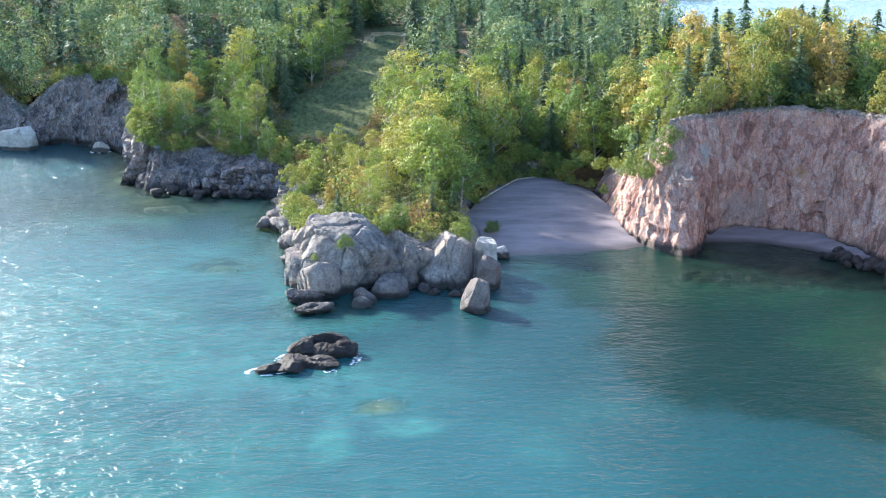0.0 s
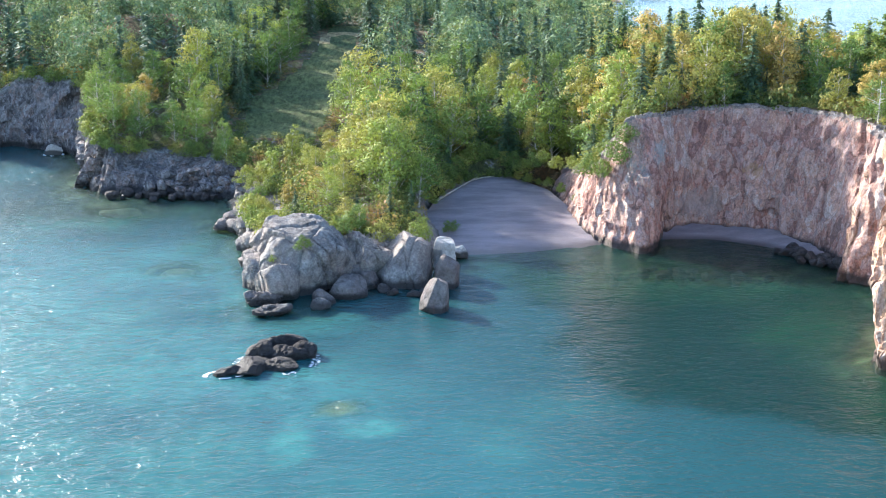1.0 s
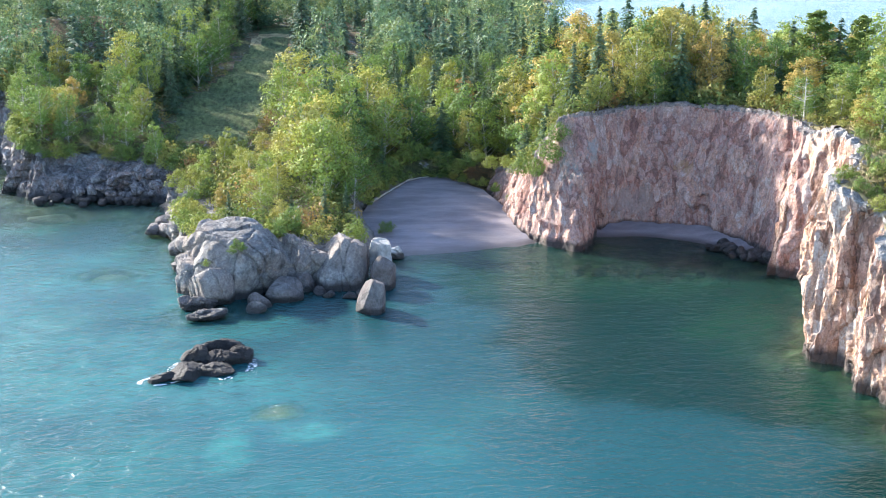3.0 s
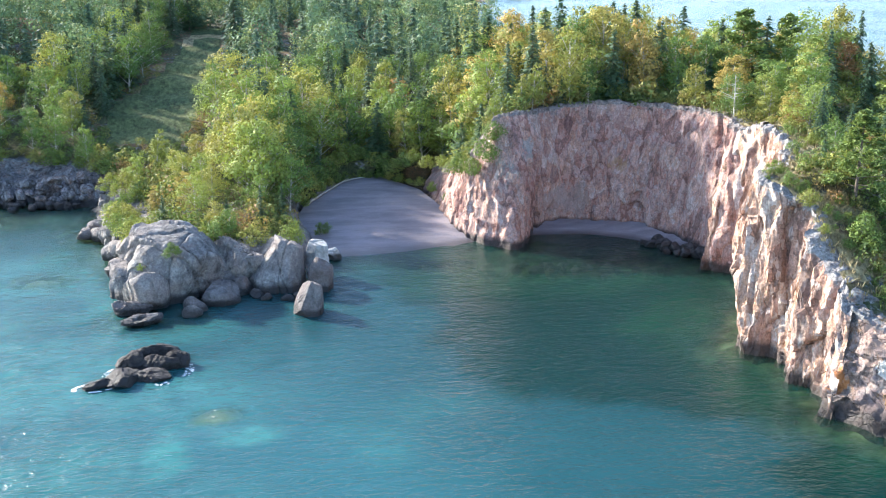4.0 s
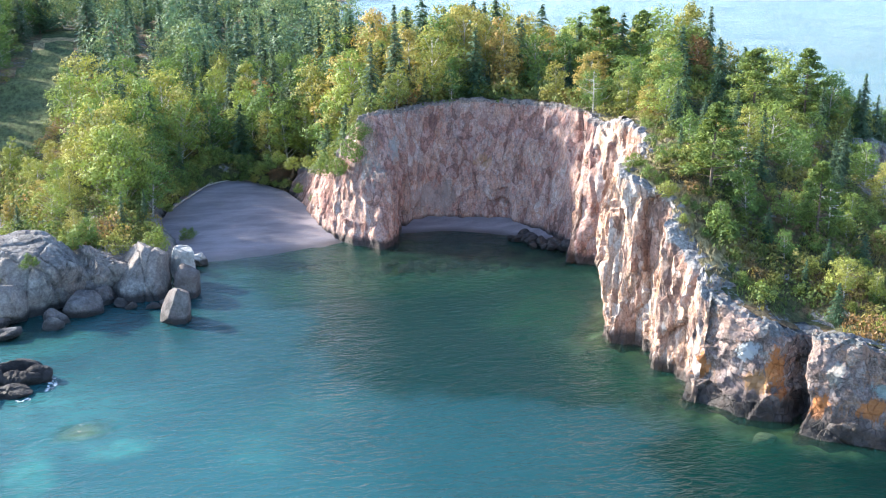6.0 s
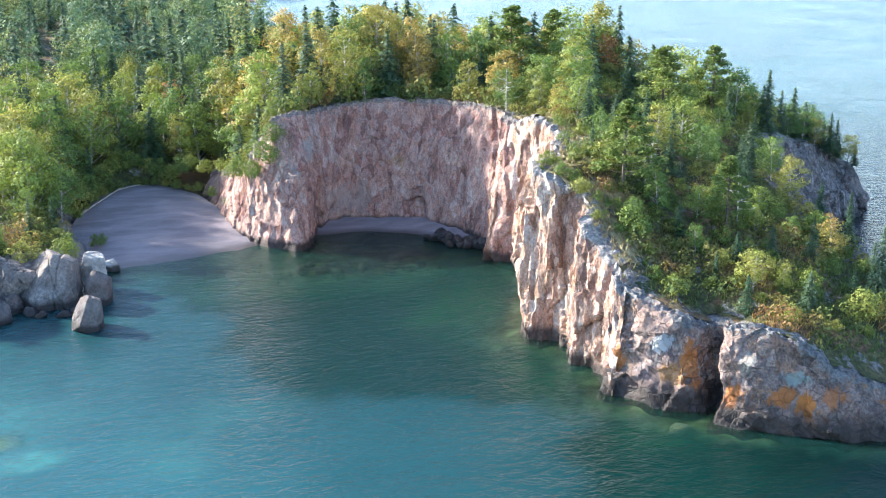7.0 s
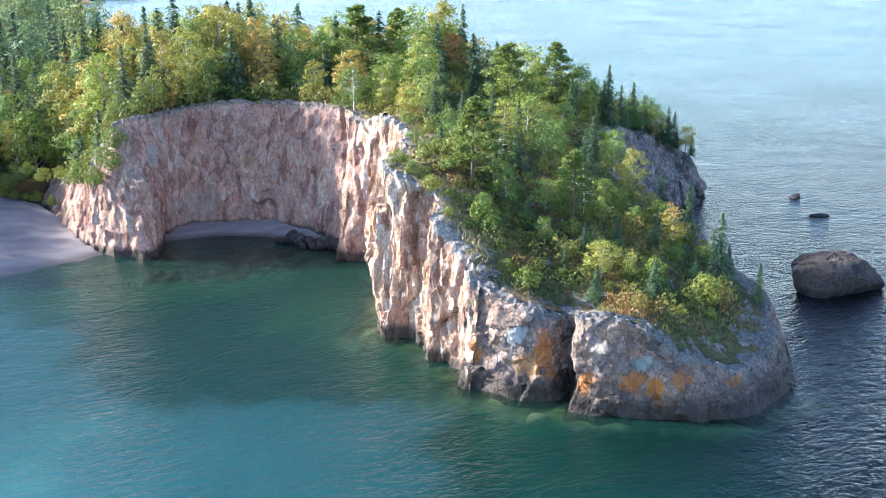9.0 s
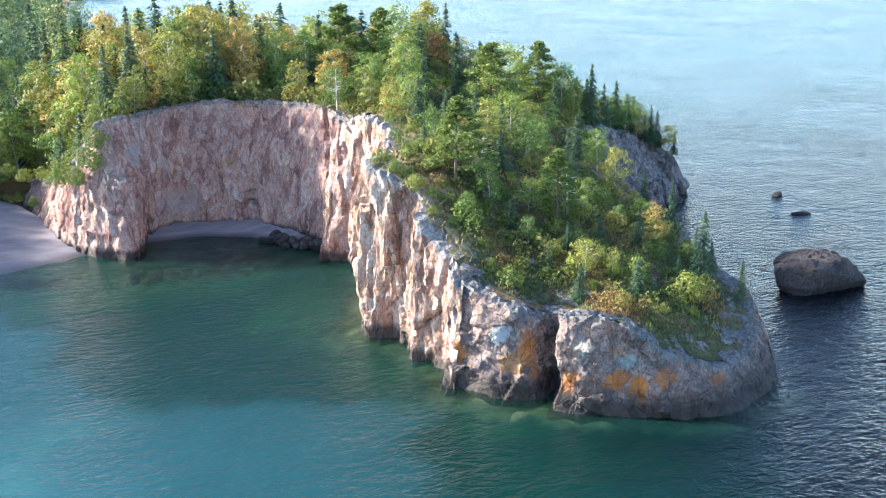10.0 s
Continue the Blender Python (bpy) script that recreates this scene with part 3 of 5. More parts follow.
def shore_wall(name, rows, material, label, step, seed, layers, bulge=1.25, shelf=3.4):
    """A rock face along a shore: it rises from below the water to the rim and rolls over onto the land.
    layers: fractured blocks, large to small, as (width, height, slant of the joints, tilt of the faces, how deep they
    go)."""
    s, c = along(rows, step)
    mid = (c[:, :2] + c[:, 2:4]) / 2
    t = np.gradient(mid, axis=0)
    win = max(5, int(4.0 / step)) | 1
    k = np.hanning(win + 2)[1:-1]
    k /= k.sum()
    t = np.stack([np.convolve(np.pad(t[:, i], win, mode="edge"), k, "same")[win:-win] for i in (0, 1)], 1)
    n = unit(np.stack([-t[:, 1], t[:, 0]], 1))
    lean = c[:, 2:4] - c[:, :2]
    height = c[:, 4].max()
    up = int(height / step) + 4
    verts, keep, onto = [], [], []
    for v in np.linspace(-0.16, 1.0, up):
        if v > 0:
            xy, z = c[:, :2] + lean * v ** bulge, v * c[:, 4]
        else:
            xy, z = c[:, :2] + n * v * 12, np.full(len(c), v * 20)
        verts.append(np.column_stack([xy, z]))
        keep.append(np.full(len(c), 1.0 if v < 0.93 else 0.9))
        onto.append(np.zeros(len(c)))
    inland = unit(0.5 * unit(lean) + n)
    for extra in np.linspace(0, shelf, max(5, int(shelf / step / 1.5)))[1:]:
        xy = c[:, 2:4] + inland * extra
        ease = extra / shelf
        z = land_height(xy[:, 0], xy[:, 1]) + 0.12 - 0.55 * ease ** 2
        verts.append(np.column_stack([xy, z]))
        keep.append(np.full(len(c), 0.75 * (1 - ease) + 0.05))
        onto.append(np.full(len(c), extra))
    cols, rows_n = len(c), len(verts)
    verts, keep = np.vstack(verts), np.concatenate(keep)
    u = np.tile(s, rows_n)
    z = verts[:, 2] + np.concatenate(onto)
    warp = fbm(np.column_stack([u / 4, z / 4, 0 * z]), 3, seed + 9)
    push = fbm(verts / 1.5, 4, seed + 60) * 0.10
    for k, (wide, high, slant, tilt, deep) in enumerate(layers):
        across, rise = (u + slant * z) / wide + 0.10 * warp, (z - 0.3 * slant * u) / high + 0.12 * warp
        if k == 0:
            face, joint = facets(across, rise, seed, tilt)
            push -= 0.10 * deep * np.exp(-(joint / 0.05) ** 2)
        else:
            face = scoops(across, rise, seed + 20 * k, tilt)
        push += face * deep
    push *= keep
    verts[:, :2] -= np.tile(n, (rows_n, 1)) * push[:, None]
    rim_part = np.repeat(np.arange(rows_n) >= up - 2, cols)
    verts[:, 2] += keep * (0.5 * face + 0.25 * fbm(verts / 2.2, 3, seed + 70)) * np.clip(z, 0, 1) * np.where(rim_part, 1.6, 0.6)
    me = mesh_of(name, verts, [grid_faces(rows_n, cols)], material)
    me.set_sharp_from_angle(angle=radians(24))
    rim = np.clip(1 - (np.tile(c[:, 4], rows_n) - verts[:, 2]) / 3.2, 0, 1) * (0.55 + 0.45 * rim_part)
    me.attributes.new("rim", "FLOAT", "POINT").data.foreach_set("value", rim.astype(np.float32))
    return tagged(new(name, me), label, "cliff", kind="structure")


def spread(lo, fine_lo, fine_hi, hi, step, grow=1.25):
    mid = list(np.arange(fine_lo, fine_hi, step))
    a, d, left = fine_lo, step, []
    while a > lo:
        d *= grow
        a -= d
        left.append(a)
    b, d, right = mid[-1], step, []
    while b < hi:
        d *= grow
        b += d
        right.append(b)
    return np.array(left[::-1] + mid + right)


def in_meadow(x, y):
    """A mown glade that climbs the slope behind the cove."""
    left = np.interp(y, [206, 225, 237, 251, 266, 287, 300], [-29, -31, -28.5, -24, -21.5, -19, -18])
    right = np.interp(y, [206, 225, 237, 251, 266, 287, 300], [-16, -13, -11.5, -11.0, -10.5, -10.2, -10.0])
    return (x > left) & (x < right) & (y > 206) & (y < 300)


def beach_top(x):
    """How far inland the beach reaches."""
    return np.interp(x, [4, 5.5, 9, 14.3, 19, 24.7, 28], [168, 174, 184, 190, 188, 180, 166])


def build_land():
    xs, ys = spread(-900, -60, 130, 420, 1.3), spread(66, 66, 262, 1400, 1.3)
    x, y = np.meshgrid(xs, ys)
    z = land_height(x, y)
    bank = (x > 3.5) & (x < 29) & (y > 140) & (y < beach_top(x) + 0.6)
    z = np.where(bank, np.minimum(z, (y - 153) * 0.06) - 0.6, z)
    verts = np.column_stack([x.ravel(), y.ravel(), z.ravel()])
    f = grid_faces(len(ys), len(xs))
    mid = verts[f].mean(1)
    ok = inside(mid[:, 0], mid[:, 1], LAND)
    ok &= edge_distance(mid[:, 0], mid[:, 1], RIM) > 1.6
    f, mid = f[ok], mid[ok]
    used = np.unique(f)
    back = np.zeros(len(verts), dtype=np.int64)
    back[used] = np.arange(len(used))
    me = mesh_of("ground", verts[used], [back[f]], [GROUND, MEADOW, DRY_GRASS], index=np.where((edge_distance(mid[:, 0], mid[:, 1], np.array(CLIFF_EAST)[:, 2:4]) < 6.5 + 3 * np.sin(mid[:, 1] * 0.9)) & (mid[:, 1] > 96), 2, in_meadow(mid[:, 0], mid[:, 1]).astype(int) * (1 + (np.abs(mid[:, 1] - 288 - 0.3 * (mid[:, 0] + 14)) < 4.5))))
    tagged(new("ground", me), "wooded headland ground with dry grass and a mown glade", "ground", kind="structure")


build_land()
COARSE = ((6.0, 9.0, 0.1, 1.6, 2.2), (2.4, 5.0, 0.25, 1.8, 1.9), (0.9, 1.6, -0.3, 1.8, 0.7))
shore_wall("cliff_west", COAST_WEST[:14], COAST_ROCK, "dark grey sea cliffs in shade below the woods", 0.5, 3, COARSE)
shore_wall("shore_rocks", COAST_WEST[12:], GREY_ROCK, "low grey rocky shore below birches", 0.5, 5, ((3.8, 6.8, 0.1, 1.2, 1.2), (1.3, 3.4, 0.2, 1.2, 0.9), (0.6, 1.0, -0.2, 1.2, 0.35)))
shore_wall("cliff_bay", CLIFF_BAY + CLIFF_EAST[:2], RED_ROCK, "red rhyolite cliff wall curving round a small bay", 0.25, 11,
           ((6.5, 14.0, 0.2, 1.3, 0.9), (2.2, 7.0, 0.3, 1.4, 1.15), (1.0, 3.6, -0.35, 1.4, 0.5), (0.6, 1.2, 0.4, 1.3, 0.2)))
shore_wall("cliff_east", CLIFF_BAY[-1:] + CLIFF_EAST[:] + [(51.3, 90.2, 53.0, 91.9, 9.9)], PINK_ROCK, "sunlit pink rhyolite cliff with upright joints", 0.19, 17,
           ((4.2, 13.0, 0.05, 1.2, 1.3), (1.7, 6.5, 0.16, 1.4, 1.3), (0.75, 3.4, -0.12, 1.5, 0.62), (0.45, 1.1, 0.35, 1.5, 0.3)), 1.1)
shore_wall("cliff_nose", CLIFF_EAST[-1:] + NOSE, NOSE_ROCK, "blocky headland end with orange lichen above the lake", 0.2, 23,
           ((6.0, 6.0, 0.3, 0.9, 0.5), (2.8, 2.5, 0.6, 1.4, 0.95), (1.2, 0.9, -0.6, 1.4, 0.48), (0.55, 0.5, 0.4, 1.3, 0.2)), 1.1, 8.0)
shore_wall("cliff_back", NOSE[-1:] + COAST_EAST[:6], COAST_ROCK, "dark cliff at the far end of the headland", 0.4, 31, COARSE)


def build_water():
    xs, ys = spread(-4200, -110, 150, 4200, 1.6), spread(-600, 40, 250, 4600, 1.6)
    x, y = np.meshgrid(xs, ys)
    verts = np.column_stack([x.ravel(), y.ravel(), np.zeros(x.size)])
    me = mesh_of("water", verts, [grid_faces(len(ys), len(xs))], WATER)
    s, line = along(SHORE[5:55], 3.0)
    d = edge_distance(x.ravel(), y.ravel(), line)
    wob = fbm(verts / 9.0, 3, 77)
    shoal = np.clip(1 - (d + wob * 2.0) / np.where(verts[:, 0] > 46, 4.0, 7.0), 0, 1)
    vx, vy = verts[:, 0], verts[:, 1]
    for cx, cy, rx, ry, k in ((-6.4, 99.8, 2.2, 1.7, 1.0), (-46, 180.5, 9, 5, 0.8), (-30, 146, 3.5, 2.4, 0.6), (54.3, 82.6, 3, 2, 0.9), (-15, 129, 6, 4, 0.5), (22, 148, 16, 4, 0.9), (42, 142, 16, 6, 0.9)):
        shoal = np.maximum(shoal, k * np.clip(1.6 - np.hypot((vx - cx) / rx, (vy - cy) / ry) + 0.3 * wob, 0, 1))
    shoal = np.where((vx > 4) & (vx < 31) & (vy > 138) & (vy < 162), 0.45 * shoal, shoal)
    # cove: greener water, darkened by hand out to where the cliffs' reflection ends
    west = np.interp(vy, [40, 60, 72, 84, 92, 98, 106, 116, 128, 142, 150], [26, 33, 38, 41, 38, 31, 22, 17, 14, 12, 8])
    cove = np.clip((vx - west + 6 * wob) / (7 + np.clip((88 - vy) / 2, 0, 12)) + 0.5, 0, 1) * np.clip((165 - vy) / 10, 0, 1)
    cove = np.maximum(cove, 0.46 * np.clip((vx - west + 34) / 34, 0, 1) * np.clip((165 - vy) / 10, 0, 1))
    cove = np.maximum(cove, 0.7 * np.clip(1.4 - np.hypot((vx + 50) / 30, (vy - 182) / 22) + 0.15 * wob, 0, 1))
    # sandy patches; the last, widest one paints sun sheen on the open water
    sand_and_sheen = 0 * vx
    for cx, cy, rx, ry, k in ((-3.2, 95.2, 3.6, 2.2, 1.0), (-10.0, 94, 2.0, 6, 0.75), (-6.6, 99.6, 3.4, 2.6, 0.75), (-15, 111, 9, 4.5, 0.4), (-20, 135, 3.5, 6, 0.6), (-30, 146, 5, 4, 0.35), (-12, 104, 12, 6, 0.3), (-48, 112, 36, 44, 0.46)):
        sand_and_sheen = np.maximum(sand_and_sheen, k * np.clip(1.5 - np.hypot((vx - cx) / rx, (vy - cy) / ry) + 0.5 * wob, 0, 1))
    reef = 0 * vx
    for cx, cy, rx, ry, k in ((40, 139, 20, 8, 1.0), (47.5, 116, 6, 14, 0.9), (48, 97, 5, 9, 0.6), (53.5, 82, 5, 4, 0.6), (58, 70, 9, 4, 0.3), (-46, 180, 16, 8, 0.8), (-26, 160, 5, 12, 0.7), (14, 149, 12, 4, 0.7)):
        reef = np.maximum(reef, k * np.clip(1.6 - np.hypot((vx - cx) / rx, (vy - cy) / ry) + 0.4 * wob, 0, 1))
    # painted dark reflection on the water right of the headland
    headland_reflection = np.clip((vx - 46 - 0.45 * (vy - 60) + 6 * wob) / 26, 0, 1) * np.clip((260 - vy) / 120, 0, 1)
    for key, val in (("shoal", shoal), ("cove", cove), ("headland_reflection", headland_reflection), ("sand_and_sheen", sand_and_sheen), ("reef", reef)):
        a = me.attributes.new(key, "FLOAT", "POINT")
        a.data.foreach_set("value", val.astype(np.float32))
    tagged(new("water", me), "rippled blue-green lake water, clear over shoals", "lake", kind="structure")
    xs, ys = spread(-300, -90, 130, 300, 2.5), spread(0, 60, 240, 400, 2.5)
    x, y = np.meshgrid(xs, ys)
    p = np.column_stack([x.ravel(), y.ravel(), np.zeros(x.size)])
    d = edge_distance(p[:, 0], p[:, 1], line)
    z = -0.4 - np.minimum(d * 0.22, 4.5) + fbm(p / 4.0, 3, 15) * 0.35
    tagged(new("lake_bed", mesh_of("lake_bed", np.column_stack([p[:, :2], z]), [grid_faces(len(ys), len(xs))], BED)), "stony lake bed under shallow water", "lake bed", kind="structure")


build_water()


def build_beach():
    u, v = np.meshgrid(np.linspace(0, 1, 70), np.linspace(-0.15, 1, 90))
    front = np.interp(u, [0, 0.2, 0.6, 0.85, 1], [152.5, 151.6, 152.6, 154.6, 157])
    x = np.interp(u, [0, 1], [3.5, 30]) + 5 * (1 - u) * np.clip(0.25 - v, 0, 1)
    y = front + (beach_top(x) + 2.5 - front) * v
    z = np.interp((y - front), [-6, 0, 3, 14, 38], [-0.9, 0.0, 0.5, 1.1, 2.6])
    p = np.column_stack([x.ravel(), y.ravel(), z.ravel()])
    p[:, 2] += fbm(p / 3.0, 3, 31) * 0.07
    tagged(new("beach", mesh_of("beach", p, [grid_faces(90, 70)], BEACH)), "grey-mauve gravel beach, damp at the water's edge", "beach", kind="structure")
    s, c = along([(36.5, 158.5), (40, 158.3), (46, 158), (51.5, 154.5), (55, 151.5), (58, 148)], 0.5)
    t = np.gradient(c, axis=0)
    t /= np.linalg.norm(t, axis=1)[:, None]
    n = np.stack([-t[:, 1], t[:, 0]], 1)
    rows = [np.column_stack([c + n * k, np.full(len(c), zz)]) for k, zz in ((-2.5, -0.7), (0, 0.0), (1.5, 0.35), (4, 0.8), (7.5, 1.4), (10, 1.8))]
    p = np.vstack(rows)
    p[:, 2] += fbm(p / 2.0, 2, 33) * 0.05
    tagged(new("cove_beach", mesh_of("cove_beach", p, [grid_faces(len(rows), len(c))], BEACH)), "narrow strip of dark gravel at a cliff foot", "beach", kind="structure")


build_beach()


# ---- rocks ----
def ball(level):
    bm = bmesh.new()
    bmesh.ops.create_icosphere(bm, subdivisions=level, radius=1.0)
    v = np.array([x.co[:] for x in bm.verts])
    f = np.array([[w.index for w in x.verts] for x in bm.faces])
    bm.free()
    return v, f


BALLS = {k: ball(k) for k in (3, 4, 5, 6)}


def blocks(p, seed):
    """A stepped height over space: flat-topped cells of unit size."""
    c = np.floor(p)
    best, out = np.full(len(p), 9.0), np.zeros(len(p))
    for a in (-1, 0, 1):
        for b in (-1, 0, 1):
            for d in (-1, 0, 1):
                i, j, k = c[:, 0] + a, c[:, 1] + b, c[:, 2] + d
                q = np.stack([i + hashed(i, j, k, seed), j + hashed(i, j, k, seed + 1), k + hashed(i, j, k, seed + 2)], 1)
                e = p - q
                dist = np.abs(e).sum(1)
                h = hashed(i, j, k, seed + 3) - 0.5 + 0.5 * ((hashed(i, j, k, seed + 4) - 0.5) * e[:, 0] + (hashed(i, j, k, seed + 5) - 0.5) * e[:, 1] + (hashed(i, j, k, seed + 6) - 0.5) * e[:, 2])
                near = dist < best
                out, best = np.where(near, h, out), np.where(near, dist, best)
    return out


def rock_mesh(name, size, material, seed, level=4, cuts=12, cracks=2, lumpy=0.06, flat_base=0.35, planes=(), crisp=34, broken=0.16):
    """A boulder: a ball cut by planes (own ones first), broken into blocks, with joints and fine relief. Its base lies at z = 0, part of it below."""
    rng = np.random.RandomState(seed)
    v, f = BALLS[level]
    n = rng.normal(size=(cuts, 3))
    n /= np.linalg.norm(n, axis=1)[:, None]
    h = rng.uniform(0.62, 0.95, cuts)
    if len(planes):
        own = np.array(planes, dtype=float)
        n, h = np.vstack([unit(own[:, :3]), n]), np.concatenate([own[:, 3], h])
    r = np.full(len(v), 1.15)
    for ni, hi in zip(n, h):
        d = v @ ni
        lim = np.where(d > 0.05, hi / np.maximum(d, 0.05), 9)
        r = -np.log(np.exp(-r * crisp) + np.exp(-np.minimum(lim, 3) * crisp)) / crisp
    p = v * r[:, None]
    for _ in range(cracks):
        ni = rng.normal(size=3) * (1, 1, 0.45)
        ni /= np.linalg.norm(ni)
        off = rng.uniform(-0.5, 0.5)
        d = p @ ni - off + 0.10 * value_noise(p * 2.5, seed)
        p *= (1 - 0.07 * np.exp(-(d / 0.02) ** 2))[:, None]
        p *= (1 + np.where(d > 0, 0.02, -0.02))[:, None]
    p *= np.array(size) * 0.5
    s = min(size)
    p *= (1 + lumpy * fbm(p / (s * 0.45), 4, seed + 3) * 0.5)[:, None]
    w = p + 0.06 * s * np.stack([value_noise(p / (s * 0.3), seed + k) for k in (5, 6, 7)], 1)
    push = broken * s * (0.6 * blocks(w / (s * 0.42), seed + 11) + 0.28 * blocks(w / (s * 0.19), seed + 31)) + fbm(p / (s * 0.1), 3, seed + 4) * s * 0.008
    p += v * push[:, None]
    p[:, 2] += size[2] * 0.5 * (1 - flat_base)
    me = mesh_of(name, p, [f], material)
    me.set_sharp_from_angle(angle=radians(32))
    return me


def rock(name, x, y, size, material, label, seed, z=0.0, turn=0.0, group="", **kw):
    ob = new(name, rock_mesh(name, size, material, seed, **kw))
    ob.matrix_world = pose(x, y, z, 0, 0, turn)
    return tagged(ob, label, "rock", group)


rock("shore_rock", -11.8, 138.6, (16, 13, 12.5), GREY_ROCK, "massive rounded grey rock with joints and yellow grass", 3, -1.2, 0, level=6, cuts=7, cracks=8, lumpy=0.13, broken=0.05,
     planes=((-0.15, -0.25, 1, 0.78), (0.66, -0.72, -0.22, 0.52), (0.45, -0.5, 0.75, 0.74), (-0.95, -0.2, 0.35, 0.80), (-0.35, -0.9, 0.30, 0.72), (0.9, 0.1, 0.55, 0.72)), crisp=18)
rock("shore_rock", -18.3, 138.6, (4.6, 5.0, 7.2), GREY_ROCK, "rounded pale rock shoulder at the lake's edge", 8, -0.7, 30, level=5, cuts=10, cracks=3, lumpy=0.08, broken=0.03, crisp=26)
rock("shore_rock", -15.6, 133.6, (5.2, 4.6, 6.4), GREY_ROCK, "jointed rock buttress at the lake's edge", 9, -0.8, 10, level=5, cuts=8, cracks=3, lumpy=0.08, broken=0.04, crisp=30)
rock("rock_slab", 0.4, 139.2, (9.8, 8.5, 9.8), GREY_ROCK, "tall pale grey rock slab split by joints", 12, -1.2, 0, level=6, cuts=3, cracks=2, lumpy=0.03, broken=0.03,
     planes=((-0.22, -0.80, 0.55, 0.50), (-0.74, -0.15, 0.66, 0.50), (1.0, -0.12, 0.05, 0.60), (0.5, 0.1, 0.85, 0.80), (0.72, -0.62, 0.25, 0.62), (-0.9, -0.4, 0.1, 0.72), (0, -1, 0.1, 0.66)), crisp=60)
rock("shore_rock", -4.6, 141.5, (8.4, 6, 9.5), GREY_ROCK, "fractured grey rock between two larger ones", 15, -1.0, 15, level=6, cuts=14, cracks=12, lumpy=0.12)
rock("shore_rock", -5.2, 139.4, (4.0, 3.2, 5.0), STONE, "grey block wedged in a shaded cleft", 16, -0.6, 30, level=5, cuts=12, cracks=3)
rock("shore_rock", -4.2, 137.8, (3.2, 2.6, 3.0), STONE, "low grey block at the waterline", 17, -0.4, 70, level=4, cuts=12, cracks=2)
rock("boulder", -6.6, 134.2, (4.6, 3.6, 3.6), STONE, "smooth grey boulder at the waterline", 21, -0.3, 0, group="shore boulders", level=5, cuts=11, crisp=26, broken=0.03)
rock("boulder", -9.6, 131.3, (3.2, 2.6, 2.4), STONE, "small dark grey boulder in the water", 22, -0.3, 0, group="shore boulders", level=4, cuts=11, crisp=26, broken=0.03)
rock("boulder", 4.0, 128.2, (4.0, 3.6, 5.8), STONE, "upright grey boulder standing in the lake", 24, -0.5, 0, group="shore boulders", level=5, cuts=5, broken=0.03, crisp=50,
     planes=((-0.80, -0.15, 0.55, 0.52), (0.97, -0.1, 0.05, 0.74), (0.15, -0.95, 0.28, 0.66), (0.4, 0.1, 0.95, 0.86)))
rock("boulder", 6.0, 137.5, (3.6, 3.4, 5.4), STONE, "grey boulder leaning on a split slab", 25, -0.5, 20, group="shore boulders", level=5, cuts=8, broken=0.05, crisp=44)
rock("boulder", 6.0, 142.5, (3.4, 3.0, 6.6), PALE_ROCK, "pale sunlit boulder beside the beach", 26, 0.0, 20, group="shore boulders", level=5, cuts=4, broken=0.04, crisp=60,
     planes=((0.1, -0.1, 1, 0.74), (0.98, -0.2, 0.1, 0.66), (-0.9, -0.4, 0.1, 0.7), (-0.1, -0.97, 0.2, 0.62)))
rock("boulder", 8.3, 150.5, (2.4, 2.2, 2.4), PALE_ROCK, "small whitish rock at the beach edge", 27, -0.2, 20, group="shore boulders", level=4)
rock("rock_ledge", -17.2, 131.5, (4.6, 3.0, 2.0), STONE, "low dark wet rock ledge at the waterline", 31, -0.1, 12, group="rock ledges", level=5, cuts=14, cracks=6, crisp=40, broken=0.3)
rock("rock_ledge", -15.4, 127.6, (4.6, 2.6, 1.7), STONE, "low dark wet rock ledge at the waterline", 32, -0.1, 18, group="rock ledges", level=5, cuts=14, cracks=6, crisp=40, broken=0.3)
for x, y, size, z, turn, seed in ((-15.6, 110.0, (4.2, 3.4, 1.9), -0.35, 40, 41), (-12.7, 110.6, (3.8, 2.8, 1.6), -0.35, 5, 42), (-12.4, 113.0, (4.2, 2.6, 2.2), -0.35, 12, 43), (-12.6, 115.6, (5.0, 2.4, 2.4), -0.4, -8, 44),
                                  (-15.2, 113.6, (3.6, 3.2, 2.4), -0.4, 60, 49), (-10.6, 114.0, (2.6, 3.0, 2.0), -0.3, 80, 50), (-17.6, 109.2, (1.9, 1.5, 1.5), -0.2, 20, 53), (-18.9, 108.6, (1.8, 1.3, 1.1), -0.2, 0, 54)):
    rock("islet_rock", x, y, size, WET_ROCK, "dark smooth wet slab of an islet washed by small waves", seed, z, turn, "islet slabs", level=5, cuts=11, cracks=4, lumpy=0.12, crisp=40, broken=0.11)
rock("islet", 109.2, 97.0, (11.4, 10.5, 5.4), DARK_ROCK, "large rounded dark rock standing in the lake", 45, -0.8, 0, level=6, cuts=10, cracks=4, lumpy=0.1, crisp=24, broken=0.10)
rock("islet", 140.5, 135.5, (3.0, 2.0, 0.9), DARK_ROCK, "small dark rock just above the water", 46, -0.2, 30)
rock("islet", 134.0, 124.2, (3.4, 1.0, 0.7), DARK_ROCK, "low dark rock awash in the lake", 47, -0.15, -25)
rock("rock_ledge", 73.2, 100.4, (4.6, 6.5, 2.6), GREY_ROCK, "grey rock ledge bare among low brush", 71, 7.6, 10, group="rock ledges", level=5, cuts=9, cracks=4, crisp=40, broken=0.12)
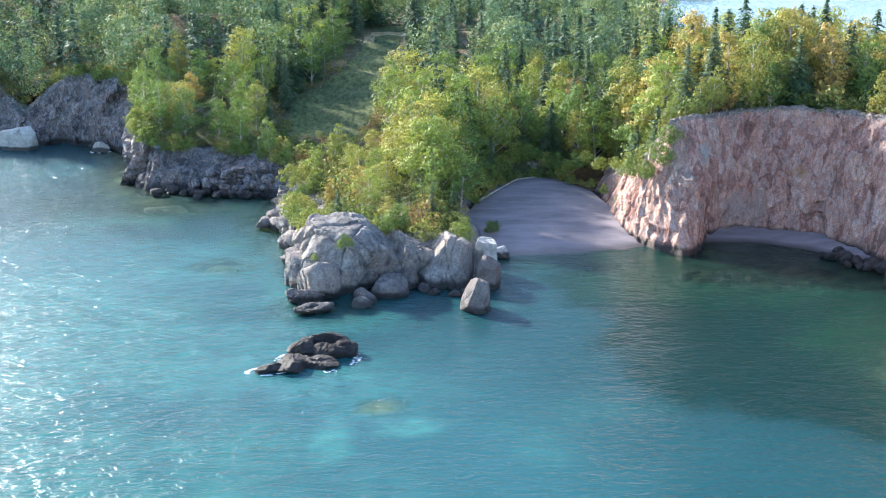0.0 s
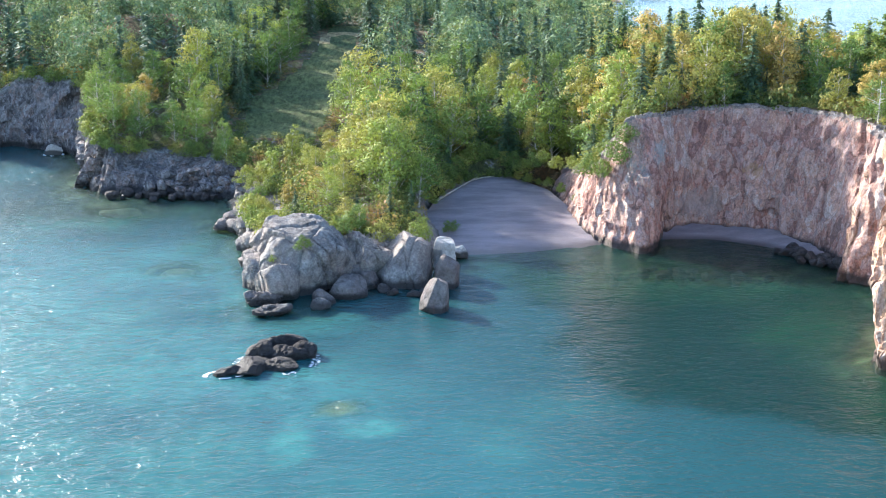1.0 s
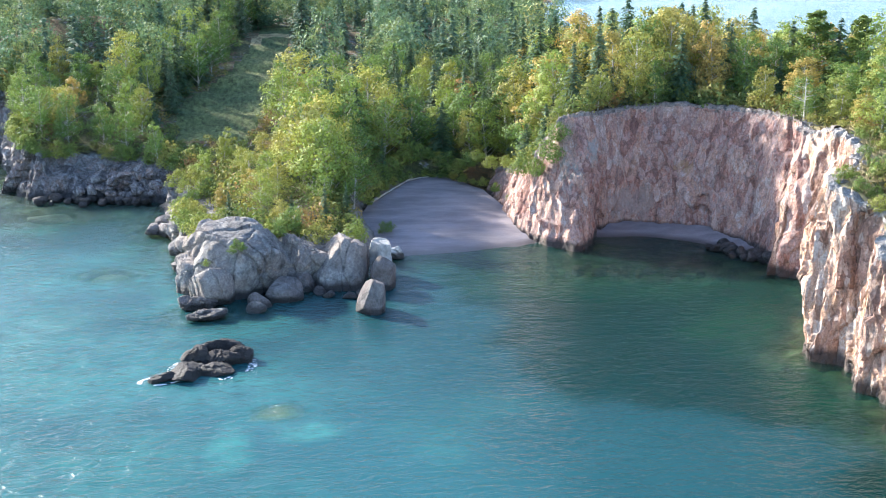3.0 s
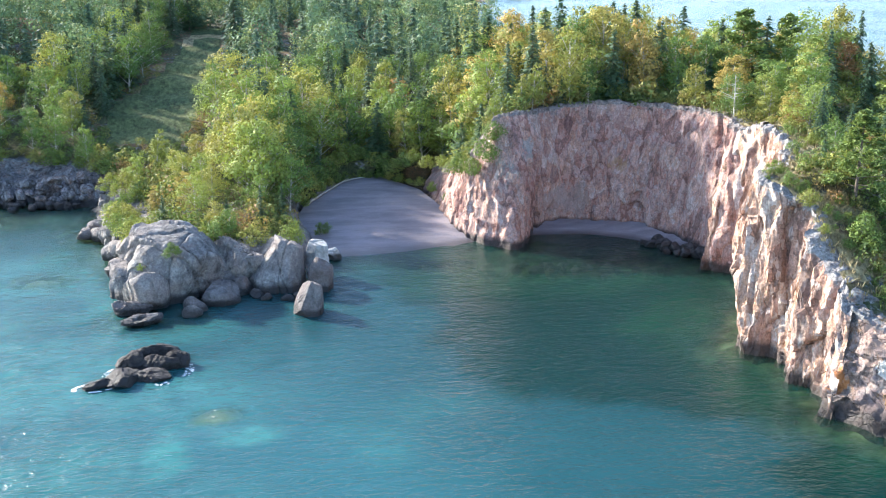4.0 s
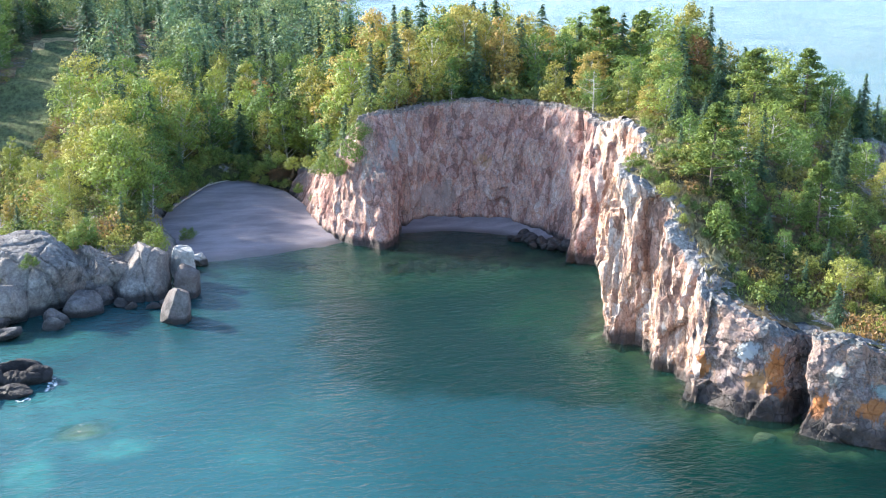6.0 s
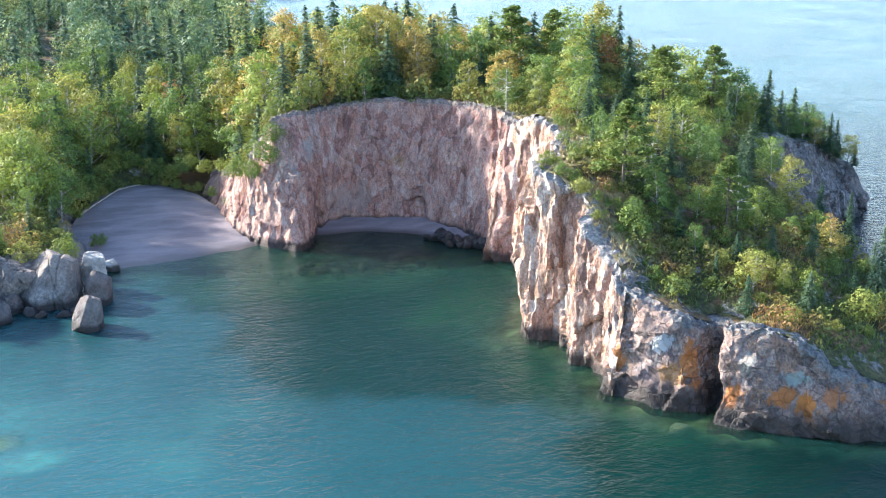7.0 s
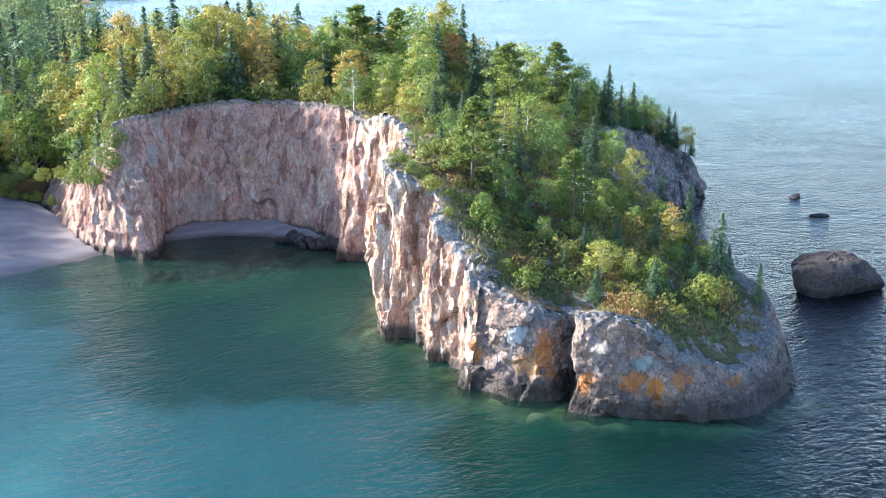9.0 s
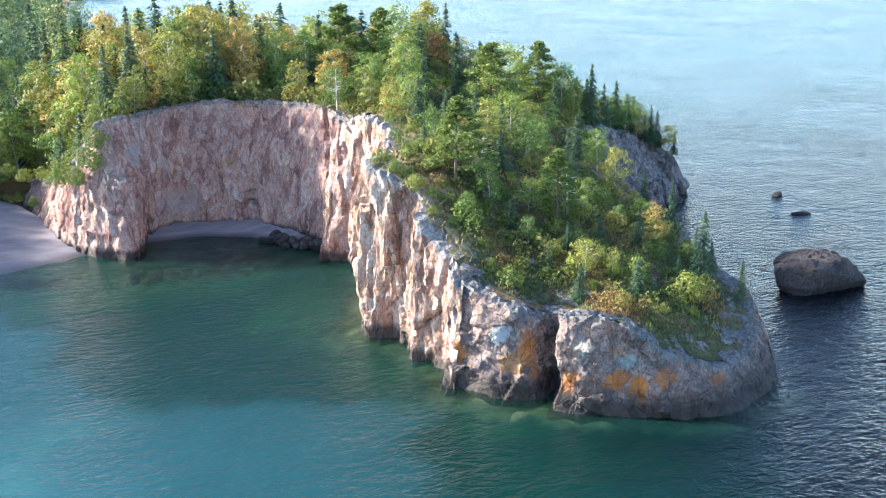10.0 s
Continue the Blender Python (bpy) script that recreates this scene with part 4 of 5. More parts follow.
rock("sunken_rock", -6.4, 99.8, (6.6, 5.2, 1.7), SUNK_ROCK, "pale rock just under the water", 48, -1.0, 10, level=5, flat_base=0.5, planes=((0.05, -0.05, 1, 0.6), (-0.2, 0.1, 1, 0.66)), broken=0.10)
rock("shore_rock", -87.5, 228.5, (8.5, 6, 7.5), PALE_ROCK, "pale rounded rock at the foot of a sea cliff", 51, -0.5, 0, level=4)
rock("shore_rock", -70, 226, (3.5, 2, 3.0), PALE_ROCK, "small pale rock at the foot of a sea cliff", 52, -0.3, 0)


def tumbled(points, group, material, label, seed, low, high):
    rng = np.random.RandomState(seed)
    for x, y, z in points:
        d = rng.uniform(low, high)
        rock("boulder", x, y, (d * rng.uniform(0.9, 1.4), d * rng.uniform(0.8, 1.1), d * rng.uniform(0.7, 1.0)), material, label, int(rng.randint(9999)), z - 0.1, rng.uniform(0, 360), group, level=3, cracks=1)


rng = np.random.RandomState(4)
tumbled([(54 + 5.5 * k + rng.normal() * 0.8, 150.5 - 8 * k + rng.normal() * 0.9, 0.1) for k in rng.uniform(0, 1, 34)], "boulders under the cliff", DARK_ROCK, "fallen dark rock at a cliff foot", 5, 0.7, 2.0)
tumbled([(-24 + 4 * k + rng.normal() * 1.4, 178 - 32 * k + rng.normal() * 1.6, 0.2 + rng.uniform(0, 1.0)) for k in rng.uniform(0, 1, 40)], "boulders along the shore", GREY_ROCK, "weathered grey boulder on a rocky shore", 6, 1.0, 3.2)
tumbled([(-50 + 22 * k + rng.normal() * 1.0, 188 - 2 * k + rng.normal() * 1.4, 0.1) for k in rng.uniform(0, 1, 26)], "boulders along the shore", DARK_ROCK, "dark boulder below a wooded slope", 7, 0.8, 2.4)
tumbled([(-41 + 13 * k + rng.normal() * 1.2, 187.5 + 4.0 * h + rng.normal() * 0.5, 0.2 + 3.6 * h) for k, h in zip(rng.uniform(0, 1, 70), rng.uniform(0, 1, 70))], "talus boulders", COAST_ROCK, "grey broken rock of a slide below woods", 9, 0.8, 2.4)
tumbled([(-26 + 6.5 * k + rng.normal() * 0.8, 181 - 33 * k + rng.normal(), 2.2 + rng.uniform(0, 0.4)) for k in rng.uniform(0, 1, 26)], "boulders along the shore", GREY_ROCK, "weathered grey boulder on a rocky shore", 10, 0.9, 2.6)
tumbled([(x, y, 0.0) for x, y in ((-10, 129.5), (-4.5, 136.5), (-2.2, 135.5), (1.5, 133.6), (-8.6, 135), (-1.0, 134.3), (3.0, 134.0))], "shore boulders", GREY_ROCK, "small grey boulder at the waterline", 8, 0.9, 2.0)

tumbled([(-27, 166, 0.2), (-25.2, 165, 0.4), (-24.4, 168, 0.6), (-23.6, 162.5, 0.4), (-22.4, 159.5, 0.5), (-24.8, 171, 0.6), (-22.6, 165, 1.2), (-26, 169.5, 0.1), (-21.4, 156.5, 0.8)], "boulders along the shore", GREY_ROCK, "rounded grey boulder on a rocky shore", 18, 2.0, 3.4)
# stones under the clear shallows
bed = np.random.RandomState(14)
tumbled([(12 + 24 * k + bed.normal() * 2, 148.5 - 3 * k + bed.normal() * 1.8, -1.4) for k in bed.uniform(0, 1, 26)], "sunken stones", GREY_ROCK, "stone seen through shallow green water", 15, 0.8, 1.8)
tumbled([(36 + 18 * k + bed.normal() * 2, 148 - 12 * k + bed.normal() * 2, -1.45) for k in bed.uniform(0, 1, 24)], "sunken stones", GREY_ROCK, "stone seen through shallow green water", 16, 0.8, 2.0)
tumbled([(47.5 + bed.normal() * 1.2, 112 - 26 * k, -1.4) for k in bed.uniform(0, 1, 18)], "sunken stones", GREY_ROCK, "stone seen through shallow green water", 17, 0.8, 2.0)
rock("sunken_rock", 54.3, 82.6, (3.0, 1.8, 1.3), SUNK_ROCK, "pale yellowish rock just under the water", 61, -1.2, 20, flat_base=0.5)
rock("sunken_rock", -46, 180.5, (6.5, 4.2, 1.6), SUNK_ROCK, "pale flat rock just under the water of a cove", 62, -1.42, 10, flat_base=0.5)
rock("sunken_rock", -30, 146, (5.0, 3.2, 1.6), SUNK_ROCK, "pale flat rock well under the water", 63, -1.35, 0, flat_base=0.5)


def driftwood(x0, y0, z0, x1, y1, z1, radius):
    """A bleached log: a bent tapered stem."""
    k = np.linspace(0, 1, 14)
    line = np.outer(1 - k, (x0, y0, z0)) + np.outer(k, (x1, y1, z1)) + np.outer(np.sin(k * 5) * 0.12, (0.3, 1, 0.2))
    an = np.arange(8) * math.pi / 4
    ring = np.stack([0 * an, np.cos(an), np.sin(an)], 1)
    v = np.vstack([c + ring * radius * (1 - 0.5 * t) for c, t in zip(line, k)])
    return tagged(new("driftwood_log", mesh_of("driftwood_log", v, [grid_faces(14, 8, True)], WHITE_BARK)), "bleached grey driftwood log along the beach top", "log")


driftwood(5.8, 175.5, 2.0, 13.5, 189.5, 2.9, 0.22)
driftwood(12.5, 188.0, 2.6, 16.5, 190.2, 2.8, 0.15)


# ---- trees ----
def blades(centre, a, b):
    """Pointed leaves: centres and two half-axes, all (n, 3)."""
    v = np.stack([centre + a, centre - 0.6 * a + b, centre - 0.6 * a - b], 1).reshape(-1, 3)
    return v, np.arange(len(v)).reshape(-1, 3)


def stems(pieces, sides=6):
    """Tapered limbs (start, end, radius, radius) as one mesh, each limb joined to the one it springs from."""
    vs, fs, ties, k = [], [], [], 0
    for a, b, r0, r1 in pieces:
        a, b = np.array(a, dtype=float), np.array(b, dtype=float)
        d = unit(b - a)
        s = unit(np.cross(d, (0.3, 0.9, 0.2)))
        w = np.cross(d, s)
        an = np.arange(sides) * 2 * math.pi / sides
        ring = np.cos(an)[:, None] * s + np.sin(an)[:, None] * w
        if vs:
            old = np.vstack(vs)
            ties.append((k, k + 1, int(np.argmin(((old - a) ** 2).sum(1)))))
        vs += [a + ring * r0, b + ring * r1]
        fs.append(grid_faces(2, sides, True) + k)
        k += 2 * sides
    return np.vstack(vs), [np.vstack(fs)] + ([np.array(ties)] if ties else [])


def leafy(rng, height, width, leaves, size, low=0.3):
    """A broad-leaved tree one by parts: limbs, and leaves on many small clumps inside an uneven crown."""
    clumps, limbs = [], []
    lean = rng.normal(size=2) * 0.05 * height
    top = np.array([lean[0], lean[1], height * 0.88])
    for k in range(5):
        a, b = top * (k / 5), top * ((k + 1) / 5)
        limbs.append((a + rng.normal(size=3) * 0.0, b, 0.018 * height * (1 - k / 5.5), 0.018 * height * (1 - (k + 1) / 5.5)))
    n = int(rng.randint(26, 34))
    for i in range(n):
        q = (i + 0.5) / n
        z = height * (low + (0.97 - low) * q)
        env = width * 0.5 * (math.sin(math.pi * (0.25 + 0.70 * q)) ** 0.8 + 0.05)
        an = i * 2.4 + rng.uniform(-0.5, 0.5)
        r = env * rng.uniform(0.3, 1.05)
        c = np.array([math.cos(an) * r + lean[0] * q, math.sin(an) * r + lean[1] * q, z + rng.normal() * 0.03 * height])
        rad = width * rng.uniform(0.13, 0.26) * (1.1 - 0.42 * q)
        clumps.append((c, rad))
        start = top * max(0.1, q * 0.8 + low * 0.3)
        limbs.append((start, c, 0.006 * height * (1.1 - q), 0.002 * height))
    weights = np.array([r ** 2 for _, r in clumps])
    counts = np.maximum(4, (weights / weights.sum() * leaves).astype(int))
    cs, ns = [], []
    for (c, r), m in zip(clumps, counts):
        d = unit(rng.normal(size=(m, 3)))
        cs.append(c + (d + (0, 0, 0.25)) * (r * rng.uniform(0.6, 1.1, (m, 1))) * (1, 1, 0.75))
        ns.append(unit(d * 1.2 + rng.normal(size=(m, 3)) * 0.35 + unit(c * (1, 1, 0) + 1e-6) * 0.5 + (0, 0, 0.5)))
    cs, ns = np.vstack(cs), np.vstack(ns)
    s = size * rng.uniform(0.6, 1.25, (len(cs), 1))
    a = unit(np.cross(ns, rng.normal(size=cs.shape)))
    v, f = blades(cs, a * s, np.cross(ns, a) * s * 0.62)
    return stems(limbs, 4), (v, f)


def conifer(rng, height, width, tiers, per, size, gap=0.10, droop=0.25, uneven=0.2, blunt=0.0):
    """A spruce or fir: whorls of drooping boughs with sprays of needles, narrowing to the tip."""
    limbs = [((0, 0, 0), (0, 0, height), 0.014 * height + 0.02, 0.01)]
    cs, axs, bxs = [], [], []
    for i in range(tiers):
        q = (i + rng.uniform(0, 0.7)) / tiers
        z0 = height * (gap + (1 - gap) * q)
        reach = width * 0.5 * ((1 - q) ** (0.85 - blunt) + 0.04) * rng.uniform(1 - uneven, 1 + uneven)
        m = max(3, int(per * (1 - 0.5 * q)))
        for j in range(m):
            an = rng.uniform(0, 2 * math.pi)
            z = min(height, z0 + rng.normal() * 0.6 * height / tiers)
            ln = reach * rng.uniform(0.6, 1.1)
            d = np.array([math.cos(an), math.sin(an), 0])
            side = np.array([-d[1], d[0], 0])
            steps = max(2, int(ln / (size * 1.1)) + 1)
            for k in range(steps):
                w = (k + 0.7) / steps
                c = d * ln * w + np.array([0, 0, z - droop * ln * w * w + rng.normal() * 0.05 * size])
                cs.append(c + side * rng.normal() * size * 0.25)
                axs.append((d + side * rng.normal() * 0.4 + np.array([0, 0, -droop * 1.4 * w + rng.normal() * 0.12])) * size * 0.85)
                bxs.append((side + np.array([0, 0, rng.normal() * 0.5])) * size * 0.5 * (1.15 - 0.5 * w))
    v, f = blades(np.array(cs), np.array(axs), np.array(bxs))
    return stems(limbs, 5), (v, f)


def pine(rng, height, width, leaves, size):
    """A white pine: bare lower trunk and flat, layered plates of needles on long limbs."""
    lean = rng.normal(size=2) * 0.03 * height
    top = np.array([lean[0], lean[1], height])
    limbs = [((0, 0, 0), top * 0.5, 0.017 * height, 0.012 * height), (top * 0.5, top, 0.012 * height, 0.02)]
    plates = []
    n = 30
    for i in range(n):
        q = i / (n - 1)
        z = height * (0.22 + 0.76 * q)
        an = i * 2.4 + rng.uniform(-0.5, 0.5)
        r = width * 0.5 * (1.0 - 0.9 * q ** 1.3) * rng.uniform(0.4, 1.0)
        c = np.array([math.cos(an) * r + lean[0] * q, math.sin(an) * r + lean[1] * q, z + 0.05 * r])
        limbs.append((top * ((z - 0.1 * r) / height), c, 0.005 * height * (1.1 - q), 0.012))
        plates.append((c, width * (0.17 - 0.08 * q) * rng.uniform(0.8, 1.25)))
    per = leaves // n
    cs, ns = [], []
    for c, r in plates:
        d = unit(rng.normal(size=(per, 3)))
        cs.append(c + d * r * rng.uniform(0.3, 1.1, (per, 1)) * (1, 1, 0.45))
        ns.append(unit(rng.normal(size=(per, 3)) * 0.6 + (0, 0, 1)))
    cs, ns = np.vstack(cs), np.vstack(ns)
    s = size * rng.uniform(0.7, 1.3, (len(cs), 1))
    a = unit(np.cross(ns, rng.normal(size=cs.shape)))
    v, f = blades(cs, a * s, np.cross(ns, a) * s * 0.5)
    return stems(limbs, 5), (v, f)


def tree_thing(name, made, bark, leaf, label):
    (tv, tf), (lv, lf) = made
    top = tagged(new(name), label, "shrub" if name == "shrub" else "tree")
    part("trunk", mesh_of("trunk", tv, tf, bark), top)
    part("crown", mesh_of("crown", lv, [lf], leaf, smooth=False), top)
    return top


rng = np.random.RandomState(21)
KINDS = {
    "birch": [tree_thing("birch", leafy(rng, 10, rng.uniform(5.4, 7.6), 2900, 0.19, rng.uniform(0.14, 0.32)), WHITE_BARK, BIRCH_LEAF, "birch with pale bark and yellow-green autumn leaves") for _ in range(7)],
    "golden": [tree_thing("birch", leafy(rng, 10, rng.uniform(5.2, 7.0), 2900, 0.19, rng.uniform(0.14, 0.32)), WHITE_BARK, GOLD_LEAF, "birch turned yellow and orange in autumn") for _ in range(4)],
    "spruce": [tree_thing("spruce", conifer(rng, 10, rng.uniform(4.2, 5.6), 36, 15, 0.30, 0.02, 0.38), BROWN_BARK, SPRUCE_LEAF, "dark green pointed spruce with drooping boughs") for _ in range(5)],
    "pine": [tree_thing("pine", pine(rng, 10, rng.uniform(6.8, 8.6), 5600, 0.21), BROWN_BARK, PINE_LEAF, "white pine with flat layered boughs") for _ in range(3)],
    "shrub": [tree_thing("shrub", leafy(rng, 2.4, rng.uniform(2.6, 3.4), 1150, 0.135, 0.08), BROWN_BARK, SHRUB_LEAF, "low leafy shrub in autumn green and yellow") for _ in range(5)],
}
STARTED = {k: 0 for k in KINDS}


def plant(kind, x, y, height, turn=None, z=None, wide=1.0, pick=None):
    """Set a tree of that height on the ground."""
    base = 2.4 if kind == "shrub" else 10.0
    i = STARTED[kind] if pick is None else pick
    STARTED[kind] += 1
    src = KINDS[kind][i % len(KINDS[kind])]
    s = height / base
    if z is None:
        z = float(land_height(np.array([x]), np.array([y]))[0]) - 0.15
    m = pose(x, y, z, 0, 0, (i * 137.5) % 360 if turn is None else turn) @ Matrix.Diagonal((s * wide, s * wide, s, 1))
    if i < len(KINDS[kind]) and pick is None:
        src.matrix_basis = m
        return src
    ob = copy_thing(src, Matrix())
    ob.matrix_basis = m
    tagged(ob, group={"birch": "birches", "golden": "birches", "spruce": "spruces", "pine": "pines", "shrub": "shrubs"}[kind])
    return ob


def scatter(seed, x0, x1, y0, y1, gap, ok, most=9999):
    """Points with about that gap where ok(x, y) holds."""
    r = np.random.RandomState(seed)
    n = int((x1 - x0) * (y1 - y0) / gap ** 2 * 4)
    px, py = r.uniform(x0, x1, n), r.uniform(y0, y1, n)
    good = inside(px, py, LAND) & (edge_distance(px, py, RIM) > 1.2) & ok(px, py)
    good &= ~((px > 3.5) & (px < 29) & (py < beach_top(px) + 1.5) & (py > 140))
    px, py = px[good], py[good]
    taken, out = {}, []
    for x, y in zip(px, py):
        i, j = int(x // gap), int(y // gap)
        if any((x - a) ** 2 + (y - b) ** 2 < gap * gap for di in (-1, 0, 1) for dj in (-1, 0, 1) for a, b in taken.get((i + di, j + dj), ())):
            continue
        taken.setdefault((i, j), []).append((x, y))
        out.append((x, y))
        if len(out) >= most:
            break
    return out


BARE = [np.array(CLIFF_EAST[-2:] + NOSE[:6])[:, 2:4], np.array(NOSE[5:11])[:, 2:4]]


def rocky(x, y):
    """The bare rock shelves at the end of the headland."""
    return (edge_distance(x, y, BARE[0]) < 4.2) | (edge_distance(x, y, BARE[1]) < 5.0)


def bearing(x, y):
    return np.degrees(np.arctan2(x, y))


rng = np.random.RandomState(33)
hue = np.random.RandomState(5)


def broadleaf(x, y, height, share, **kw):
    """A birch, golden in that share of cases."""
    return plant("golden" if hue.uniform() < share else "birch", x, y, height, **kw)


# single trees that stand out: kind, x, y, height, width
OUTSTANDING = [
    ("pine", 61.0, 107.2, 10.5, 1.15), ("pine", 96, 143, 11, 1.0), ("spruce", 103, 139, 9.5, 1.1), ("spruce", 92, 165, 14.5, 0.8), ("spruce", 107, 141, 7, 1.0),
    ("pine", 74, 168, 15, 1.1), ("spruce", 78, 168, 14, 1.3), ("pine", 82, 170, 14, 0.9), ("spruce", 80.4, 87.4, 8, 0.9), ("spruce", 86, 99.4, 6, 0.9),
    ("spruce", 82.5, 83.5, 4.6, 1.0), ("spruce", 70.1, 85.5, 4.5, 1.2), ("birch", 69.9, 89.5, 3.4, 0.9), ("shrub", 66.5, 83.4, 1.9, 0.7), ("pine", 70.6, 100.9, 8.2, 1.0),
    ("birch", 64.5, 105.1, 6, 1.0), ("spruce", 65.2, 101.9, 4, 1.3), ("shrub", 58.8, 101.4, 2.8, 1.0), ("birch", 64.7, 147.2, 5, 0.6), ("pine", 83.6, 136.4, 12.5, 1.15), ("golden", 57, 168.5, 4.6, 0.7),
]
OUTSTANDING += [
    ("birch", 14.1, 199.3, 12.5, 1.0), ("golden", -7.2, 184.9, 9.5, 1.1), ("birch", 26.8, 193, 11.5, 1.1), ("birch", 24, 197, 12, 1.0), ("shrub", 30.5, 177, 3.4, 1.2), ("spruce", 36, 166, 12, 0.9),
    ("spruce", -6.5, 259, 20, 1.0), ("spruce", 12.2, 222, 13, 1.0), ("birch", -7, 216, 14, 1.1), ("spruce", 2.4, 182, 5, 0.7), ("birch", -30.5, 195, 7, 1.0),
    ("golden", -19, 192.6, 6.5, 1.1), ("spruce", 1.5, 160, 5.5, 0.8), ("shrub", 3, 152, 2.2, 0.8), ("shrub", -6.5, 147.5, 3.2, 1.1), ("shrub", -13.8, 151, 2.6, 1.2),
    ("spruce", 54, 226, 15, 1.0), ("golden", 52, 172, 8.5, 1.2), ("golden", 48, 174, 9, 1.1), ("birch", 31, 200, 12, 1.1), ("birch", 3.0, 196, 14, 1.1), ("birch", 6.5, 205, 15, 1.1), ("birch", -2, 188, 13, 1.1), ("birch", 0.5, 176, 12, 1.1), ("birch", -3.5, 170, 12, 1.1), ("birch", -5, 178, 14, 1.1), ("birch", 1.5, 187, 14, 1.1), ("spruce", 4, 192, 13, 1.2), ("birch", -4, 197, 15, 1.1), ("birch", 9, 199, 13, 1.1), ("birch", 2.8, 168, 9, 1.0), ("birch", 3.4, 178, 11, 1.0),
]
for kind, x, y, h, w in OUTSTANDING:
    plant(kind, x, y, h, wide=w)
SET = np.array([(x, y) for kind, x, y, h, w in OUTSTANDING if kind != "shrub"])


def free(x, y, room=2.6):
    return np.min(np.hypot(x[:, None] - SET[:, 0], y[:, None] - SET[:, 1]), axis=1) > room


# headland woods
for x, y in scatter(1, 58, 132, 84, 205, 3.7, lambda x, y: ((y > 100) | (x > 64)) & ((y > 110) | (x > 60)) & (bearing(x, y) > 18) & ((x < 100) | (y > 150)) & ((edge_distance(x, y, np.array(CLIFF_EAST)[:, 2:4]) > 5.0)) & free(x, y), 420):
    k = rng.uniform()
    far = min(1.0, max(0.0, (y - 100) / 50)) * min(1.0, max(0.0, (x - 56) / 22)) * min(1.0, max(0.1, (104 - x) / 26))
    if k < 0.50 and y < 97 and k > 0.15:
        plant("spruce", x, y, rng.uniform(2.4, 4.6), wide=1.25)
    elif k < 0.50:
        broadleaf(x, y, rng.uniform(2.8, 4.8) + 5.2 * far, 0.38 if x < 74 and y > 100 else 0.08, wide=rng.uniform(1.05, 1.35))
    elif k < 0.80:
        plant("spruce", x, y, rng.uniform(2.8, 5.2) + 5.4 * far, wide=rng.uniform(0.9, 1.3))
    else:
        plant("shrub", x, y, rng.uniform(1.8, 3.2))
def rim_low(x, y):
    """Trees stay low near the rim of the bay."""
    return 1.0 if x < 34 else min(1.0, 0.55 + max(0.0, y - 168) / 45)


# woods over the bay and behind the beach
for x, y in scatter(2, -25, 62, 146, 235, 4.4, lambda x, y: ~in_meadow(x, y) & ((y > 165) | (x < 5)) & ~((x < -12) & (y > 186) & (y < 240)) & ~((bearing(x, y) < -2.6) & (y > 205)) & free(x, y)):
    k = rng.uniform()
    low = (x < 6) & (y < 162)
    if x < -6 and y < 205:
        if k < 0.62:
            broadleaf(x, y, rng.uniform(3.2, 6.0), 0.4, wide=1.2)
        elif k < 0.76:
            plant("spruce", x, y, rng.uniform(3.2, 5.6))
        else:
            plant("shrub", x, y, rng.uniform(1.8, 3.2))
    elif low:
        if k < 0.45:
            plant("birch", x, y, rng.uniform(4, 7))
        elif k < 0.55:
            plant("spruce", x, y, rng.uniform(4, 7))
        else:
            plant("shrub", x, y, rng.uniform(2.0, 3.6))
    elif x < 6 and y < 205:
        plant("birch" if k < 0.75 else "spruce", x, y, rng.uniform(10.5, 14.5))
    elif k < 0.52:
        broadleaf(x, y, rng.uniform(8, 13) * (rim_low(x, y)), 0.5 if x > 34 else 0.2)
    else:
        plant("spruce", x, y, rng.uniform(7, 13) * rim_low(x, y), wide=rng.uniform(0.9, 1.35))
# small trees and gold brush close to the rim of the bay
for x, y in scatter(47, 33, 66, 163, 186, 2.7, lambda x, y: free(x, y, 1.8), 110):
    if rng.uniform() < 0.55:
        broadleaf(x, y, rng.uniform(3.0, 6.0), 0.6, wide=1.1)
    elif rng.uniform() < 0.6:
        plant("spruce", x, y, rng.uniform(3.0, 6.5), wide=1.1)
    else:
        plant("shrub", x, y, rng.uniform(1.4, 2.6))
# a closed canopy behind the bay
for x, y in scatter(41, 34, 92, 168, 216, 4.3, lambda x, y: (bearing(x, y) > 9.5) & (bearing(x, y) < 29) & free(x, y), 88):
    if rng.uniform() < 0.62:
        broadleaf(x, y, rng.uniform(11.0, 14.5), 0.55, wide=1.05)
    else:
        plant("spruce", x, y, rng.uniform(11.0, 16.0), wide=1.15)
# the ridge that falls towards the far tip
for x, y in scatter(43, 82, 112, 140, 168, 3.8, lambda x, y: (x + y < 268) & (y > 240 - x) & free(x, y), 34):
    tall = 1.0 - 0.016 * max(0.0, x - 88)
    if rng.uniform() < 0.6:
        broadleaf(x, y, rng.uniform(9.0, 12.0) * tall, 0.25, wide=1.1)
    else:
        plant("spruce", x, y, rng.uniform(9.0, 12.5) * tall, wide=1.2)
# slope above the western cove
for x, y in scatter(6, -64, -26, 184, 236, 4.3, lambda x, y: ~in_meadow(x, y) & ~((x > -33) & (y > 186) & (y < 216)), 110):
    if rng.uniform() < 0.66:
        broadleaf(x, y, rng.uniform(5.5, 10), 0.2)
    else:
        plant("spruce", x, y, rng.uniform(6, 10))
# brush that hangs over the rim of the western cliffs
s, rim = along(COAST_WEST[4:13], 1.7)
